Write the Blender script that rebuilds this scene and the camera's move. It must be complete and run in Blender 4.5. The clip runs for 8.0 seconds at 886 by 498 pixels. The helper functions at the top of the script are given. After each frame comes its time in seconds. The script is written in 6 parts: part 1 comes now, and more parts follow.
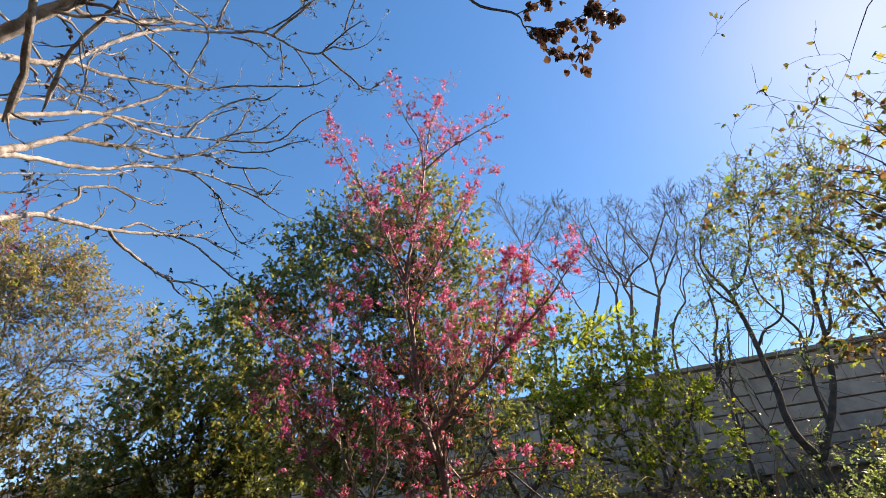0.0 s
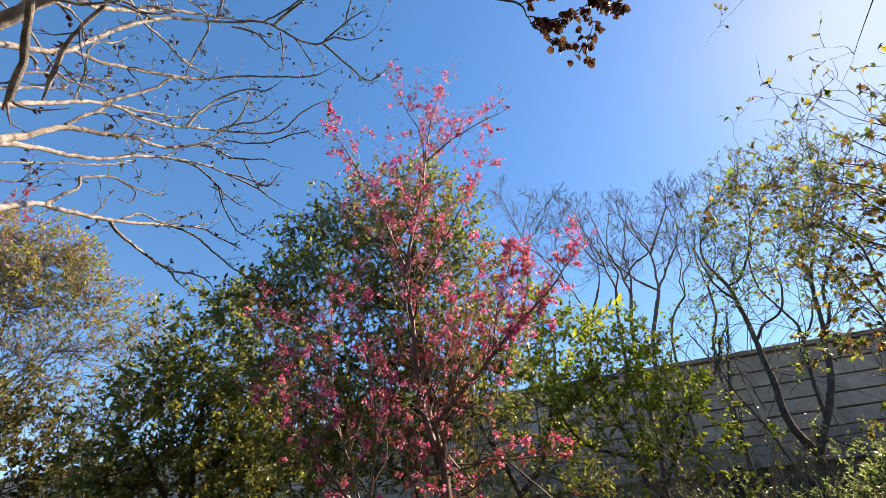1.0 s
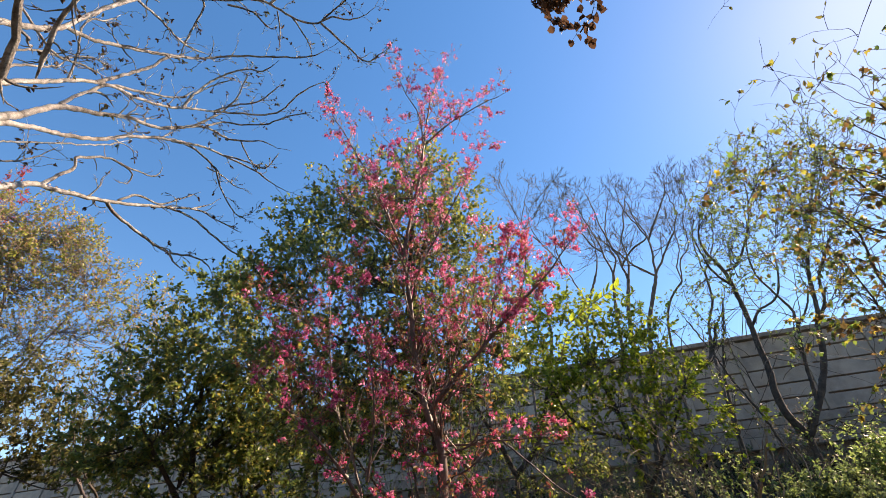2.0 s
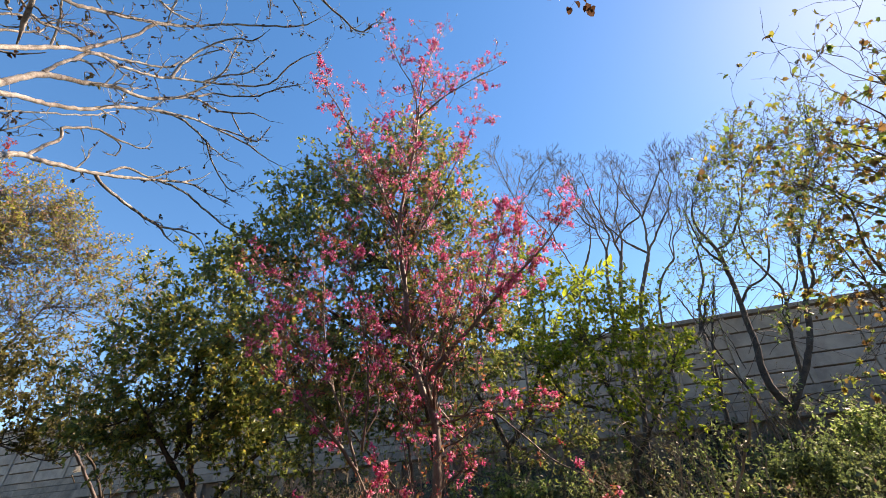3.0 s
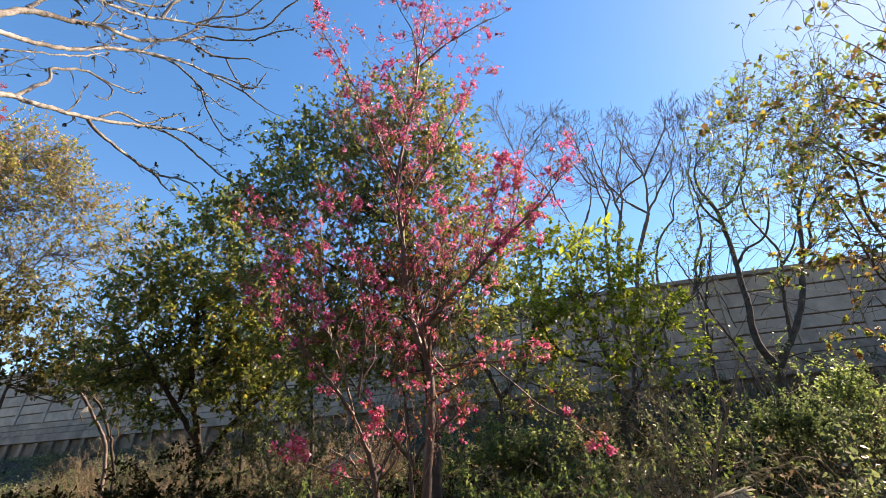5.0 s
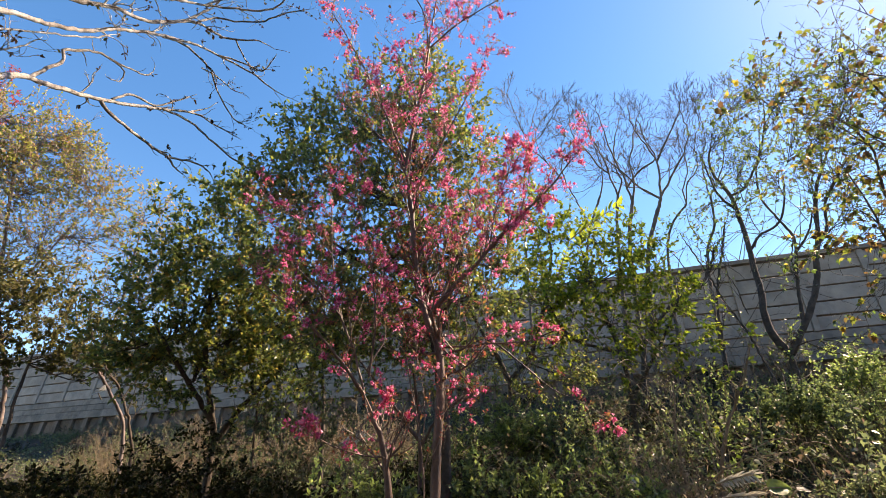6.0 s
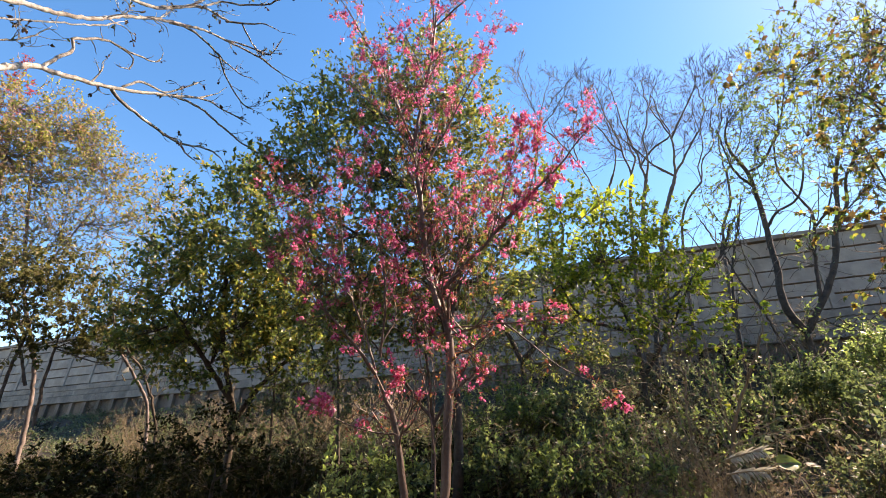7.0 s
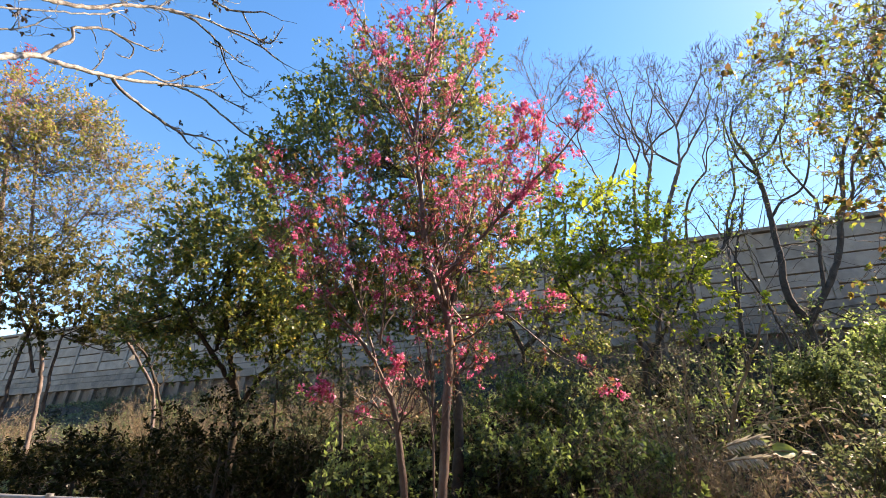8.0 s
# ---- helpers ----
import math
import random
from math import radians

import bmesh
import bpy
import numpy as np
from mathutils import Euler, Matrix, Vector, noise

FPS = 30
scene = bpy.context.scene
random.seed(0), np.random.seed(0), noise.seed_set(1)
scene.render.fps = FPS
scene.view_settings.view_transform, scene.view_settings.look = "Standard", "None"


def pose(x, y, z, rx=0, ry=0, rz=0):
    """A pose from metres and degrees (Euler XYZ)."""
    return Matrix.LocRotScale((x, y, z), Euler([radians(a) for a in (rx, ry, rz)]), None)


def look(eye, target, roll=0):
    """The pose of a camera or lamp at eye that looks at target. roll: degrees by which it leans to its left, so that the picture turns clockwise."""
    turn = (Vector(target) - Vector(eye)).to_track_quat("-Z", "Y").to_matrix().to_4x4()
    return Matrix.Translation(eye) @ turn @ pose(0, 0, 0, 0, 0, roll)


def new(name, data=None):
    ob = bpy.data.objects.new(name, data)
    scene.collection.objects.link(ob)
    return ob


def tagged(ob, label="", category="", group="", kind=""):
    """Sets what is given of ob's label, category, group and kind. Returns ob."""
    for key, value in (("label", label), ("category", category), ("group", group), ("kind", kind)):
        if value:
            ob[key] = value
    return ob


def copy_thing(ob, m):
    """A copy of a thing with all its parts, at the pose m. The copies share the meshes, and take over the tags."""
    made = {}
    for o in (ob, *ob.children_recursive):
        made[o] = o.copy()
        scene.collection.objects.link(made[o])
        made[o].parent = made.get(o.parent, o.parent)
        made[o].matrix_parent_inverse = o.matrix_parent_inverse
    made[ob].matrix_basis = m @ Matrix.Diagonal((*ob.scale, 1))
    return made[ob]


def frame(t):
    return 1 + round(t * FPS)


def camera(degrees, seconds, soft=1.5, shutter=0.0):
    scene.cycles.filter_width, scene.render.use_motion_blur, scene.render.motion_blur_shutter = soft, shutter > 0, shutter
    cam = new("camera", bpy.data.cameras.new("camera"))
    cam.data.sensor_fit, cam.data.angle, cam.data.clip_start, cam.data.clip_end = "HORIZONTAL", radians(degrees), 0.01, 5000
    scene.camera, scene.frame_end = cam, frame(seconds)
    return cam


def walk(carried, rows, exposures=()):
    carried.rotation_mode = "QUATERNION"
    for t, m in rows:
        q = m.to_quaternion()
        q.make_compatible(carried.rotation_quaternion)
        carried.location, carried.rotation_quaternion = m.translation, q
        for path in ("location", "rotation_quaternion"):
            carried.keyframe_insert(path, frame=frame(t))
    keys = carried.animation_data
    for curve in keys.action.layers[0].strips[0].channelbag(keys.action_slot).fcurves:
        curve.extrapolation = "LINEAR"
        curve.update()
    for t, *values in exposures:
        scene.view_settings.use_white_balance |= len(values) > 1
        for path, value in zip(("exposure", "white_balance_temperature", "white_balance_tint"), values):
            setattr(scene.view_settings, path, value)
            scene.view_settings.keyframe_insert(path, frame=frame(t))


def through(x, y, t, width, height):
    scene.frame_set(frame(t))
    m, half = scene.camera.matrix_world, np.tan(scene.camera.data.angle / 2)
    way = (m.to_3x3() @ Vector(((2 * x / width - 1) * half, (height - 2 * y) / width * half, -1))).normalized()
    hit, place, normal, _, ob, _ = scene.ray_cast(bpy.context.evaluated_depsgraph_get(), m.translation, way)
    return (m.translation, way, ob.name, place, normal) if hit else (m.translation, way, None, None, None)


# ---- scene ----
PATH = [
    (0.0, pose(0.000, 0.000, 1.600, 131.12, 0.67, -1.77)),
    (0.5, pose(0.001, -0.000, 1.596, 130.73, 0.57, -1.84)),
    (1.0, pose(-0.008, 0.007, 1.592, 130.25, 0.43, -1.99)),
    (1.5, pose(-0.007, 0.009, 1.587, 129.60, 0.23, -2.07)),
    (3.0, pose(-0.005, 0.036, 1.566, 125.54, 0.49, -3.12)),
    (3.5, pose(0.009, 0.043, 1.557, 124.83, 0.33, -3.19)),
    (4.0, pose(0.016, 0.047, 1.546, 124.04, 0.13, -3.25)),
    (4.5, pose(0.021, 0.049, 1.537, 121.89, -0.19, -3.90)),
    (6.0, pose(0.015, 0.072, 1.496, 118.53, -1.22, -2.89)),
    (6.5, pose(0.028, 0.062, 1.472, 117.37, -1.19, -1.84)),
    (7.0, pose(0.061, 0.048, 1.480, 116.26, -1.24, -1.12)),
    (7.5, pose(0.093, 0.039, 1.466, 115.60, -1.38, -0.80)),
    (8.0, pose(0.108, 0.031, 1.465, 115.01, -1.50, -0.70)),
]
cam = camera(87.1, 8.0, soft=0.55)
walk(cam, PATH, [(0.0, 1.17, 9700, 24), (1.5, 1.19, 9700, 24), (3.5, 1.29, 9700, 24), (4.5, 1.36, 9700, 24), (6.0, 1.42, 9700, 24), (6.5, 1.49, 9700, 24), (8.0, 1.68, 9700, 24)])

# ---- world and sun ----
SUN_ELEVATION, SUN_TURN = radians(46.0), radians(68.0)
world = bpy.data.worlds.new("sky")
scene.world = world
world.use_nodes = True
sky = world.node_tree.nodes.new("ShaderNodeTexSky")
sky.sky_type, sky.sun_disc = "NISHITA", False
sky.sun_elevation, sky.sun_rotation = SUN_ELEVATION, SUN_TURN
sky.air_density, sky.dust_density, sky.ozone_density = 1.0, 0.1, 2.6
background = world.node_tree.nodes["Background"]
background.inputs["Strength"].default_value = 0.14
clear = world.node_tree.nodes.new("ShaderNodeHueSaturation")
clear.inputs["Hue"].default_value, clear.inputs["Saturation"].default_value = 0.5015, 1.34
world.node_tree.links.new(sky.outputs["Color"], clear.inputs["Color"])
world.node_tree.links.new(clear.outputs["Color"], background.inputs["Color"])
TO_SUN = Vector((math.sin(SUN_TURN) * math.cos(SUN_ELEVATION), math.cos(SUN_TURN) * math.cos(SUN_ELEVATION), math.sin(SUN_ELEVATION)))
sun = new("sun", bpy.data.lights.new("sun", "SUN"))
sun.data.energy, sun.data.angle, sun.data.color = 5.0, radians(0.53), (1.0, 0.95, 0.87)
sun.matrix_world = look(TO_SUN * 60, (0, 0, 0))


# ---- materials ----
def shader(name):
    m = bpy.data.materials.new(name)
    m.use_nodes = True
    tree = m.node_tree
    tree.nodes.clear()
    out = tree.nodes.new("ShaderNodeOutputMaterial")
    return m, tree, out


def node(tree, kind, **inputs):
    n = tree.nodes.new(kind)
    for key, value in inputs.items():
        n.inputs[key.replace("_", " ")].default_value = value
    return n


def ramp(tree, stops, mode="LINEAR"):
    r = tree.nodes.new("ShaderNodeValToRGB")
    r.color_ramp.interpolation = mode
    while len(r.color_ramp.elements) < len(stops):
        r.color_ramp.elements.new(0.5)
    for e, (at, rgb) in zip(r.color_ramp.elements, stops):
        e.position, e.color = at, (*rgb, 1)
    return r


def leaf_material(name, colours, through=0.45, rough=0.45, vein=25.0, clear=1.6, shine=0.5):
    """Leaves, petals: each piece its own shade; part of the light passes through."""
    m, tree, out = shader(name)
    link = tree.links.new
    geo = tree.nodes.new("ShaderNodeNewGeometry")
    stops = [(n / max(1, len(colours) - 1), c) for n, c in enumerate(colours)]
    shade = ramp(tree, stops)
    link(geo.outputs["Random Per Island"], shade.inputs["Fac"])
    place = tree.nodes.new("ShaderNodeTexCoord")
    spots = node(tree, "ShaderNodeTexNoise", Scale=vein, Detail=3.0)
    link(place.outputs["Object"], spots.inputs["Vector"])
    wear = ramp(tree, [(0.3, (0.72, 0.72, 0.66)), (0.7, (1.12, 1.12, 1.05))])
    link(spots.outputs["Fac"], wear.inputs["Fac"])
    mix = tree.nodes.new("ShaderNodeMix")
    mix.data_type, mix.blend_type = "RGBA", "MULTIPLY"
    mix.inputs["Factor"].default_value = 1.0
    link(shade.outputs["Color"], mix.inputs["A"])
    link(wear.outputs["Color"], mix.inputs["B"])
    face = node(tree, "ShaderNodeBsdfPrincipled", Roughness=rough)
    face.inputs["Specular IOR Level"].default_value = shine
    lit = tree.nodes.new("ShaderNodeBsdfTranslucent")
    both = node(tree, "ShaderNodeMixShader", Fac=through)
    link(mix.outputs["Result"], face.inputs["Base Color"])
    glow = tree.nodes.new("ShaderNodeHueSaturation")
    glow.inputs["Saturation"].default_value, glow.inputs["Value"].default_value = 1.0, clear
    link(mix.outputs["Result"], glow.inputs["Color"])
    link(glow.outputs["Color"], lit.inputs["Color"])
    link(face.outputs["BSDF"], both.inputs[1])
    link(lit.outputs["BSDF"], both.inputs[2])
    link(both.outputs["Shader"], out.inputs["Surface"])
    return m


def surface(name, dark, light, scale=6.0, rough=0.85, bump=0.3, fine=60.0, stain=None, stain_scale=0.7, stretch=(1, 1, 1), metal=0.0):
    """A rough surface with two scales of grain, and stains if given."""
    m, tree, out = shader(name)
    link = tree.links.new
    place = tree.nodes.new("ShaderNodeTexCoord")
    size = node(tree, "ShaderNodeMapping", Scale=stretch)
    link(place.outputs["Object"], size.inputs["Vector"])
    coarse = node(tree, "ShaderNodeTexNoise", Scale=scale, Detail=6.0, Roughness=0.6)
    grain = node(tree, "ShaderNodeTexNoise", Scale=fine, Detail=4.0, Roughness=0.65)
    link(size.outputs["Vector"], coarse.inputs["Vector"])
    link(size.outputs["Vector"], grain.inputs["Vector"])
    add = tree.nodes.new("ShaderNodeMath")
    add.operation = "MULTIPLY_ADD"
    add.inputs[1].default_value, add.inputs[2].default_value = 0.45, -0.22
    link(grain.outputs["Fac"], add.inputs[0])
    total = tree.nodes.new("ShaderNodeMath")
    link(coarse.outputs["Fac"], total.inputs[0])
    link(add.outputs["Value"], total.inputs[1])
    info = tree.nodes.new("ShaderNodeObjectInfo")
    own = tree.nodes.new("ShaderNodeMath")
    own.operation = "MULTIPLY_ADD"
    own.inputs[1].default_value, own.inputs[2].default_value = 0.14, -0.07
    link(info.outputs["Random"], own.inputs[0])
    each = tree.nodes.new("ShaderNodeMath")
    link(total.outputs["Value"], each.inputs[0])
    link(own.outputs["Value"], each.inputs[1])
    shade = ramp(tree, [(0.3, dark), (0.7, light)])
    link(each.outputs["Value"], shade.inputs["Fac"])
    colour = shade.outputs["Color"]
    if stain:
        big = node(tree, "ShaderNodeTexNoise", Scale=stain_scale, Detail=5.0, Roughness=0.7)
        link(size.outputs["Vector"], big.inputs["Vector"])
        where = ramp(tree, [(0.48, (0, 0, 0)), (0.68, (0.8, 0.8, 0.8))])
        link(big.outputs["Fac"], where.inputs["Fac"])
        mix = tree.nodes.new("ShaderNodeMix")
        mix.data_type = "RGBA"
        mix.inputs["B"].default_value = (*stain, 1)
        link(where.outputs["Color"], mix.inputs["Factor"])
        link(colour, mix.inputs["A"])
        colour = mix.outputs["Result"]
    face = node(tree, "ShaderNodeBsdfPrincipled", Roughness=rough, Metallic=metal)
    link(colour, face.inputs["Base Color"])
    relief = node(tree, "ShaderNodeBump", Strength=bump, Distance=0.02)
    link(total.outputs["Value"], relief.inputs["Height"])
    link(relief.outputs["Normal"], face.inputs["Normal"])
    link(face.outputs["BSDF"], out.inputs["Surface"])
    return m


BARK_CHERRY = surface("cherry_bark", (0.045, 0.026, 0.02), (0.14, 0.085, 0.066), 9, 0.55, 0.5, 70, (0.19, 0.14, 0.11), 4.0, (1, 1, 0.5))
BARK_PALE = surface("pale_bark", (0.16, 0.147, 0.134), (0.72, 0.70, 0.665), 8, 0.75, 0.8, 60, (0.10, 0.078, 0.06), 1.7)
BARK_DARK = surface("dark_bark", (0.028, 0.021, 0.016), (0.095, 0.074, 0.056), 7, 0.85, 0.5, 60)
BARK_GREY = surface("grey_bark", (0.05, 0.038, 0.03), (0.17, 0.135, 0.11), 6, 0.85, 0.5, 60)
TWIG_ROSY = surface("rosy_grey_bark", (0.075, 0.058, 0.052), (0.23, 0.185, 0.172), 6, 0.8, 0.4, 60)
STEM_TAN = surface("tan_stem", (0.14, 0.10, 0.06), (0.34, 0.27, 0.17), 6, 0.75, 0.3, 60)
CONCRETE = surface("panel_concrete", (0.31, 0.26, 0.212), (0.44, 0.375, 0.312), 2.2, 0.9, 0.25, 45, (0.20, 0.185, 0.17), 0.8, (1, 1, 1))
CONCRETE_OLD = surface("beam_concrete", (0.22, 0.185, 0.15), (0.34, 0.29, 0.24), 2.0, 0.9, 0.35, 40, (0.11, 0.10, 0.09), 0.9, (1, 1, 1))
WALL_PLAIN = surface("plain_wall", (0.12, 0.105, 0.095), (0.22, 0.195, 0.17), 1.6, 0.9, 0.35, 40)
CONCRETE_RIB = surface("rib_concrete", (0.15, 0.105, 0.078), (0.27, 0.20, 0.15), 1.6, 0.9, 0.35, 40, (0.06, 0.055, 0.045), 0.9, (1, 1, 0.4))
SOIL = surface("bank_soil", (0.014, 0.010, 0.007), (0.05, 0.036, 0.022), 2.5, 0.95, 0.8, 30, (0.05, 0.06, 0.025), 0.6)
RAIL = surface("galvanised_rail", (0.24, 0.24, 0.235), (0.36, 0.36, 0.35), 6, 0.5, 0.15, 70, (0.3, 0.29, 0.27), 1.5, (1, 1, 1), 0.5)

PETAL = leaf_material("pink_petal", [(0.46, 0.04, 0.16), (0.77, 0.11, 0.32), (0.90, 0.25, 0.50), (0.95, 0.50, 0.70)], 0.5, 0.5, 25.0, 1.25)
PETAL_RED = leaf_material("red_bud", [(0.22, 0.03, 0.04), (0.42, 0.06, 0.09), (0.40, 0.12, 0.08)], 0.4, 0.5)
LEAF_DARK = leaf_material("evergreen_leaf", [(0.045, 0.07, 0.024), (0.095, 0.14, 0.042), (0.15, 0.20, 0.055), (0.23, 0.27, 0.065), (0.32, 0.23, 0.07)], 0.5, 0.34, 25.0, 1.7, 0.6)
LEAF_MIX = leaf_material("turning_leaf", [(0.10, 0.13, 0.04), (0.19, 0.23, 0.055), (0.31, 0.31, 0.075), (0.22, 0.25, 0.06), (0.37, 0.29, 0.14), (0.37, 0.21, 0.14), (0.33, 0.25, 0.20)], 0.5)
LEAF_BRONZE = leaf_material("young_bronze_leaf", [(0.12, 0.10, 0.035), (0.24, 0.16, 0.05), (0.32, 0.12, 0.07), (0.28, 0.08, 0.06), (0.15, 0.16, 0.045)], 0.45)
LEAF_OLIVE = leaf_material("olive_leaf", [(0.056, 0.068, 0.026), (0.112, 0.120, 0.042), (0.160, 0.152, 0.054), (0.136, 0.112, 0.054)], 0.45)
LEAF_LIME = leaf_material("lime_leaf", [(0.06, 0.10, 0.016), (0.13, 0.18, 0.024), (0.22, 0.30, 0.035), (0.32, 0.38, 0.05), (0.17, 0.13, 0.035)], 0.57, 0.45, 25.0, 1.75)
LEAF_FRESH = leaf_material("fresh_leaf", [(0.06, 0.095, 0.045), (0.12, 0.18, 0.068), (0.18, 0.26, 0.075), (0.25, 0.32, 0.11)], 0.48, 0.4, 25.0, 1.8, 0.5)
LEAF_YELLOW = leaf_material("yellow_leaf", [(0.10, 0.06, 0.03), (0.17, 0.11, 0.045), (0.07, 0.13, 0.035), (0.12, 0.22, 0.05), (0.50, 0.38, 0.07), (0.16, 0.23, 0.05), (0.09, 0.15, 0.04), (0.20, 0.12, 0.05), (0.12, 0.07, 0.035)], 0.48, 0.5, 25.0, 1.5)
LEAF_BROWN = leaf_material("dry_brown_leaf", [(0.06, 0.03, 0.02), (0.13, 0.07, 0.045), (0.18, 0.10, 0.065), (0.09, 0.045, 0.03)], 0.2, 0.7)
LEAF_IVY = leaf_material("undergrowth_leaf", [(0.03, 0.045, 0.027), (0.07, 0.10, 0.051), (0.13, 0.17, 0.083), (0.15, 0.19, 0.08), (0.14, 0.09, 0.075)], 0.42, 0.46, 25.0, 1.8, 0.5)
# The lower bank's shade is put into this near-black leaf colour.
LEAF_SHADED = leaf_material("shaded_green_leaf", [(0.011, 0.013, 0.005), (0.018, 0.022, 0.007), (0.027, 0.035, 0.011), (0.038, 0.041, 0.015), (0.030, 0.022, 0.011)], 0.2, 0.7, 25.0, 1.4, 0.1)
LEAF_BUSH = leaf_material("glossy_bush_leaf", [(0.035, 0.055, 0.030), (0.07, 0.11, 0.053), (0.12, 0.18, 0.075), (0.17, 0.23, 0.075), (0.22, 0.27, 0.10)], 0.44, 0.46, 25.0, 1.6, 0.5)
LEAF_STRAW = leaf_material("dry_grass", [(0.07, 0.05, 0.036), (0.15, 0.11, 0.075), (0.28, 0.23, 0.180), (0.10, 0.10, 0.053)], 0.42, 0.7)
FROND_DRY = leaf_material("dry_frond", [(0.30, 0.28, 0.24), (0.50, 0.48, 0.43), (0.40, 0.37, 0.31)], 0.3, 0.7)


# ---- geometry helpers ----
def mesh_of(name, verts, faces, material, smooth=False):
    """A mesh from vertex blocks and blocks of equal-sided faces (numpy arrays)."""
    me = bpy.data.meshes.new(name)
    verts = np.asarray(verts, float)
    index = np.concatenate([f.ravel() for f in faces])
    sizes = np.concatenate([np.full(len(f), f.shape[1]) for f in faces])
    me.vertices.add(len(verts))
    me.vertices.foreach_set("co", verts.ravel())
    me.loops.add(len(index))
    me.loops.foreach_set("vertex_index", index.astype(np.int32))
    me.polygons.add(len(sizes))
    me.polygons.foreach_set("loop_start", np.concatenate([[0], np.cumsum(sizes)[:-1]]).astype(np.int32))
    me.update(calc_edges=True)
    if smooth:
        me.polygons.foreach_set("use_smooth", np.ones(len(sizes), bool))
    me.materials.append(material)
    return me


class Wood:
    """Collects tapering tubes for one mesh."""

    def __init__(self):
        self.verts, self.faces, self.count = [], [], 0

    def tube(self, pts, radii, sides=5):
        pts, radii = np.asarray(pts, float), np.asarray(radii, float)
        n = len(pts)
        tan = np.gradient(pts, axis=0)
        tan /= np.linalg.norm(tan, axis=1, keepdims=True) + 1e-9
        ref = np.array([0.31, 0.52, 0.79]) if abs(tan[0] @ [0.31, 0.52, 0.79]) < 0.9 else np.array([0.9, -0.4, 0.1])
        u = np.cross(tan, ref)
        u /= np.linalg.norm(u, axis=1, keepdims=True) + 1e-9
        if n > 7:
            for i in range(1, n):
                w = u[i - 1] - tan[i] * (u[i - 1] @ tan[i])
                u[i] = w / (np.linalg.norm(w) + 1e-9)
        v = np.cross(tan, u)
        a = np.arange(sides) * (2 * np.pi / sides)
        ring = pts[:, None] + radii[:, None, None] * (np.cos(a)[None, :, None] * u[:, None] + np.sin(a)[None, :, None] * v[:, None])
        self.verts.append(ring.reshape(-1, 3))
        base = self.count + np.arange(n - 1)[:, None] * sides
        k = np.arange(sides)
        k2 = (k + 1) % sides
        quads = np.stack([base + k, base + k2, base + sides + k2, base + sides + k], -1).reshape(-1, 4)
        self.faces.append(quads)
        self.count += n * sides

    def mesh(self, name, material):
        return mesh_of(name, np.concatenate(self.verts), [np.concatenate(self.faces)], material, True)


def curve(pts, step=0.12, wobble=0.0, rng=None):
    """A smooth line through the points (centripetal Catmull-Rom)."""
    p = np.asarray(pts, float)
    q = np.vstack([2 * p[0] - p[1], p, 2 * p[-1] - p[-2]])
    knot = np.concatenate([[0], np.cumsum(np.sqrt(np.linalg.norm(np.diff(q, axis=0), axis=1)) + 1e-6)])
    out = []
    for i in range(1, len(q) - 2):
        k0, k1, k2, k3 = knot[i - 1:i + 3]
        n = max(2, int(np.linalg.norm(q[i + 1] - q[i]) / step))
        t = np.linspace(k1, k2, n, endpoint=False)[:, None]
        a1 = (k1 - t) / (k1 - k0) * q[i - 1] + (t - k0) / (k1 - k0) * q[i]
        a2 = (k2 - t) / (k2 - k1) * q[i] + (t - k1) / (k2 - k1) * q[i + 1]
        a3 = (k3 - t) / (k3 - k2) * q[i + 1] + (t - k2) / (k3 - k2) * q[i + 2]
        b1 = (k2 - t) / (k2 - k0) * a1 + (t - k0) / (k2 - k0) * a2
        b2 = (k3 - t) / (k3 - k1) * a2 + (t - k1) / (k3 - k1) * a3
        out.append((k2 - t) / (k2 - k1) * b1 + (t - k1) / (k2 - k1) * b2)
    line = np.vstack([*out, p[-1:]])
    if wobble:
        line[1:-1] += rng.normal(0, wobble, (len(line) - 2, 3))
    return line


def unit(v):
    v = np.asarray(v, float)
    return v / (np.linalg.norm(v, axis=-1, keepdims=True) + 1e-9)


def shoot(wood, rng, start, way, length, r0, lift=0.1, bend=0.25, steps=5, sides=3, r1=None):
    """One crooked twig; gives its points."""
    pts, d = [np.asarray(start, float)], unit(way)
    for _ in range(steps):
        d = unit(d + rng.normal(0, bend, 3) + [0, 0, lift])
        pts.append(pts[-1] + d * length / steps)
    pts = np.array(pts)
    wood.tube(pts, np.linspace(r0, r0 * 0.35 if r1 is None else r1, len(pts)), sides)
    return pts


def branch(wood, rng, start, way, length, r0, level, tips, lift=0.1, bend=0.22, spread=0.8, kids=(3, 5), shrink=0.62, least=0.002):
    """A branch that forks level times; the last twigs go into tips."""
    pts = shoot(wood, rng, start, way, length, r0, lift, bend, 5 if level else 4, 4 if level > 1 else 3)
    if level == 0:
        tips.append(pts)
        return
    for k in range(rng.integers(*kids)):
        s = rng.uniform(0.25, 1.0) if k else 1.0
        i = min(int(s * (len(pts) - 1)), len(pts) - 2)
        f = s * (len(pts) - 1) - i
        p = pts[i] * (1 - f) + pts[i + 1] * f
        d = unit(unit(pts[i + 1] - pts[i]) + rng.normal(0, spread * (0.45 if k == 0 else 0.8), 3))
        branch(wood, rng, p, d, length * shrink * rng.uniform(0.7, 1.2), max(least, r0 * 0.55), level - 1, tips, lift, bend, spread, kids, shrink, least)


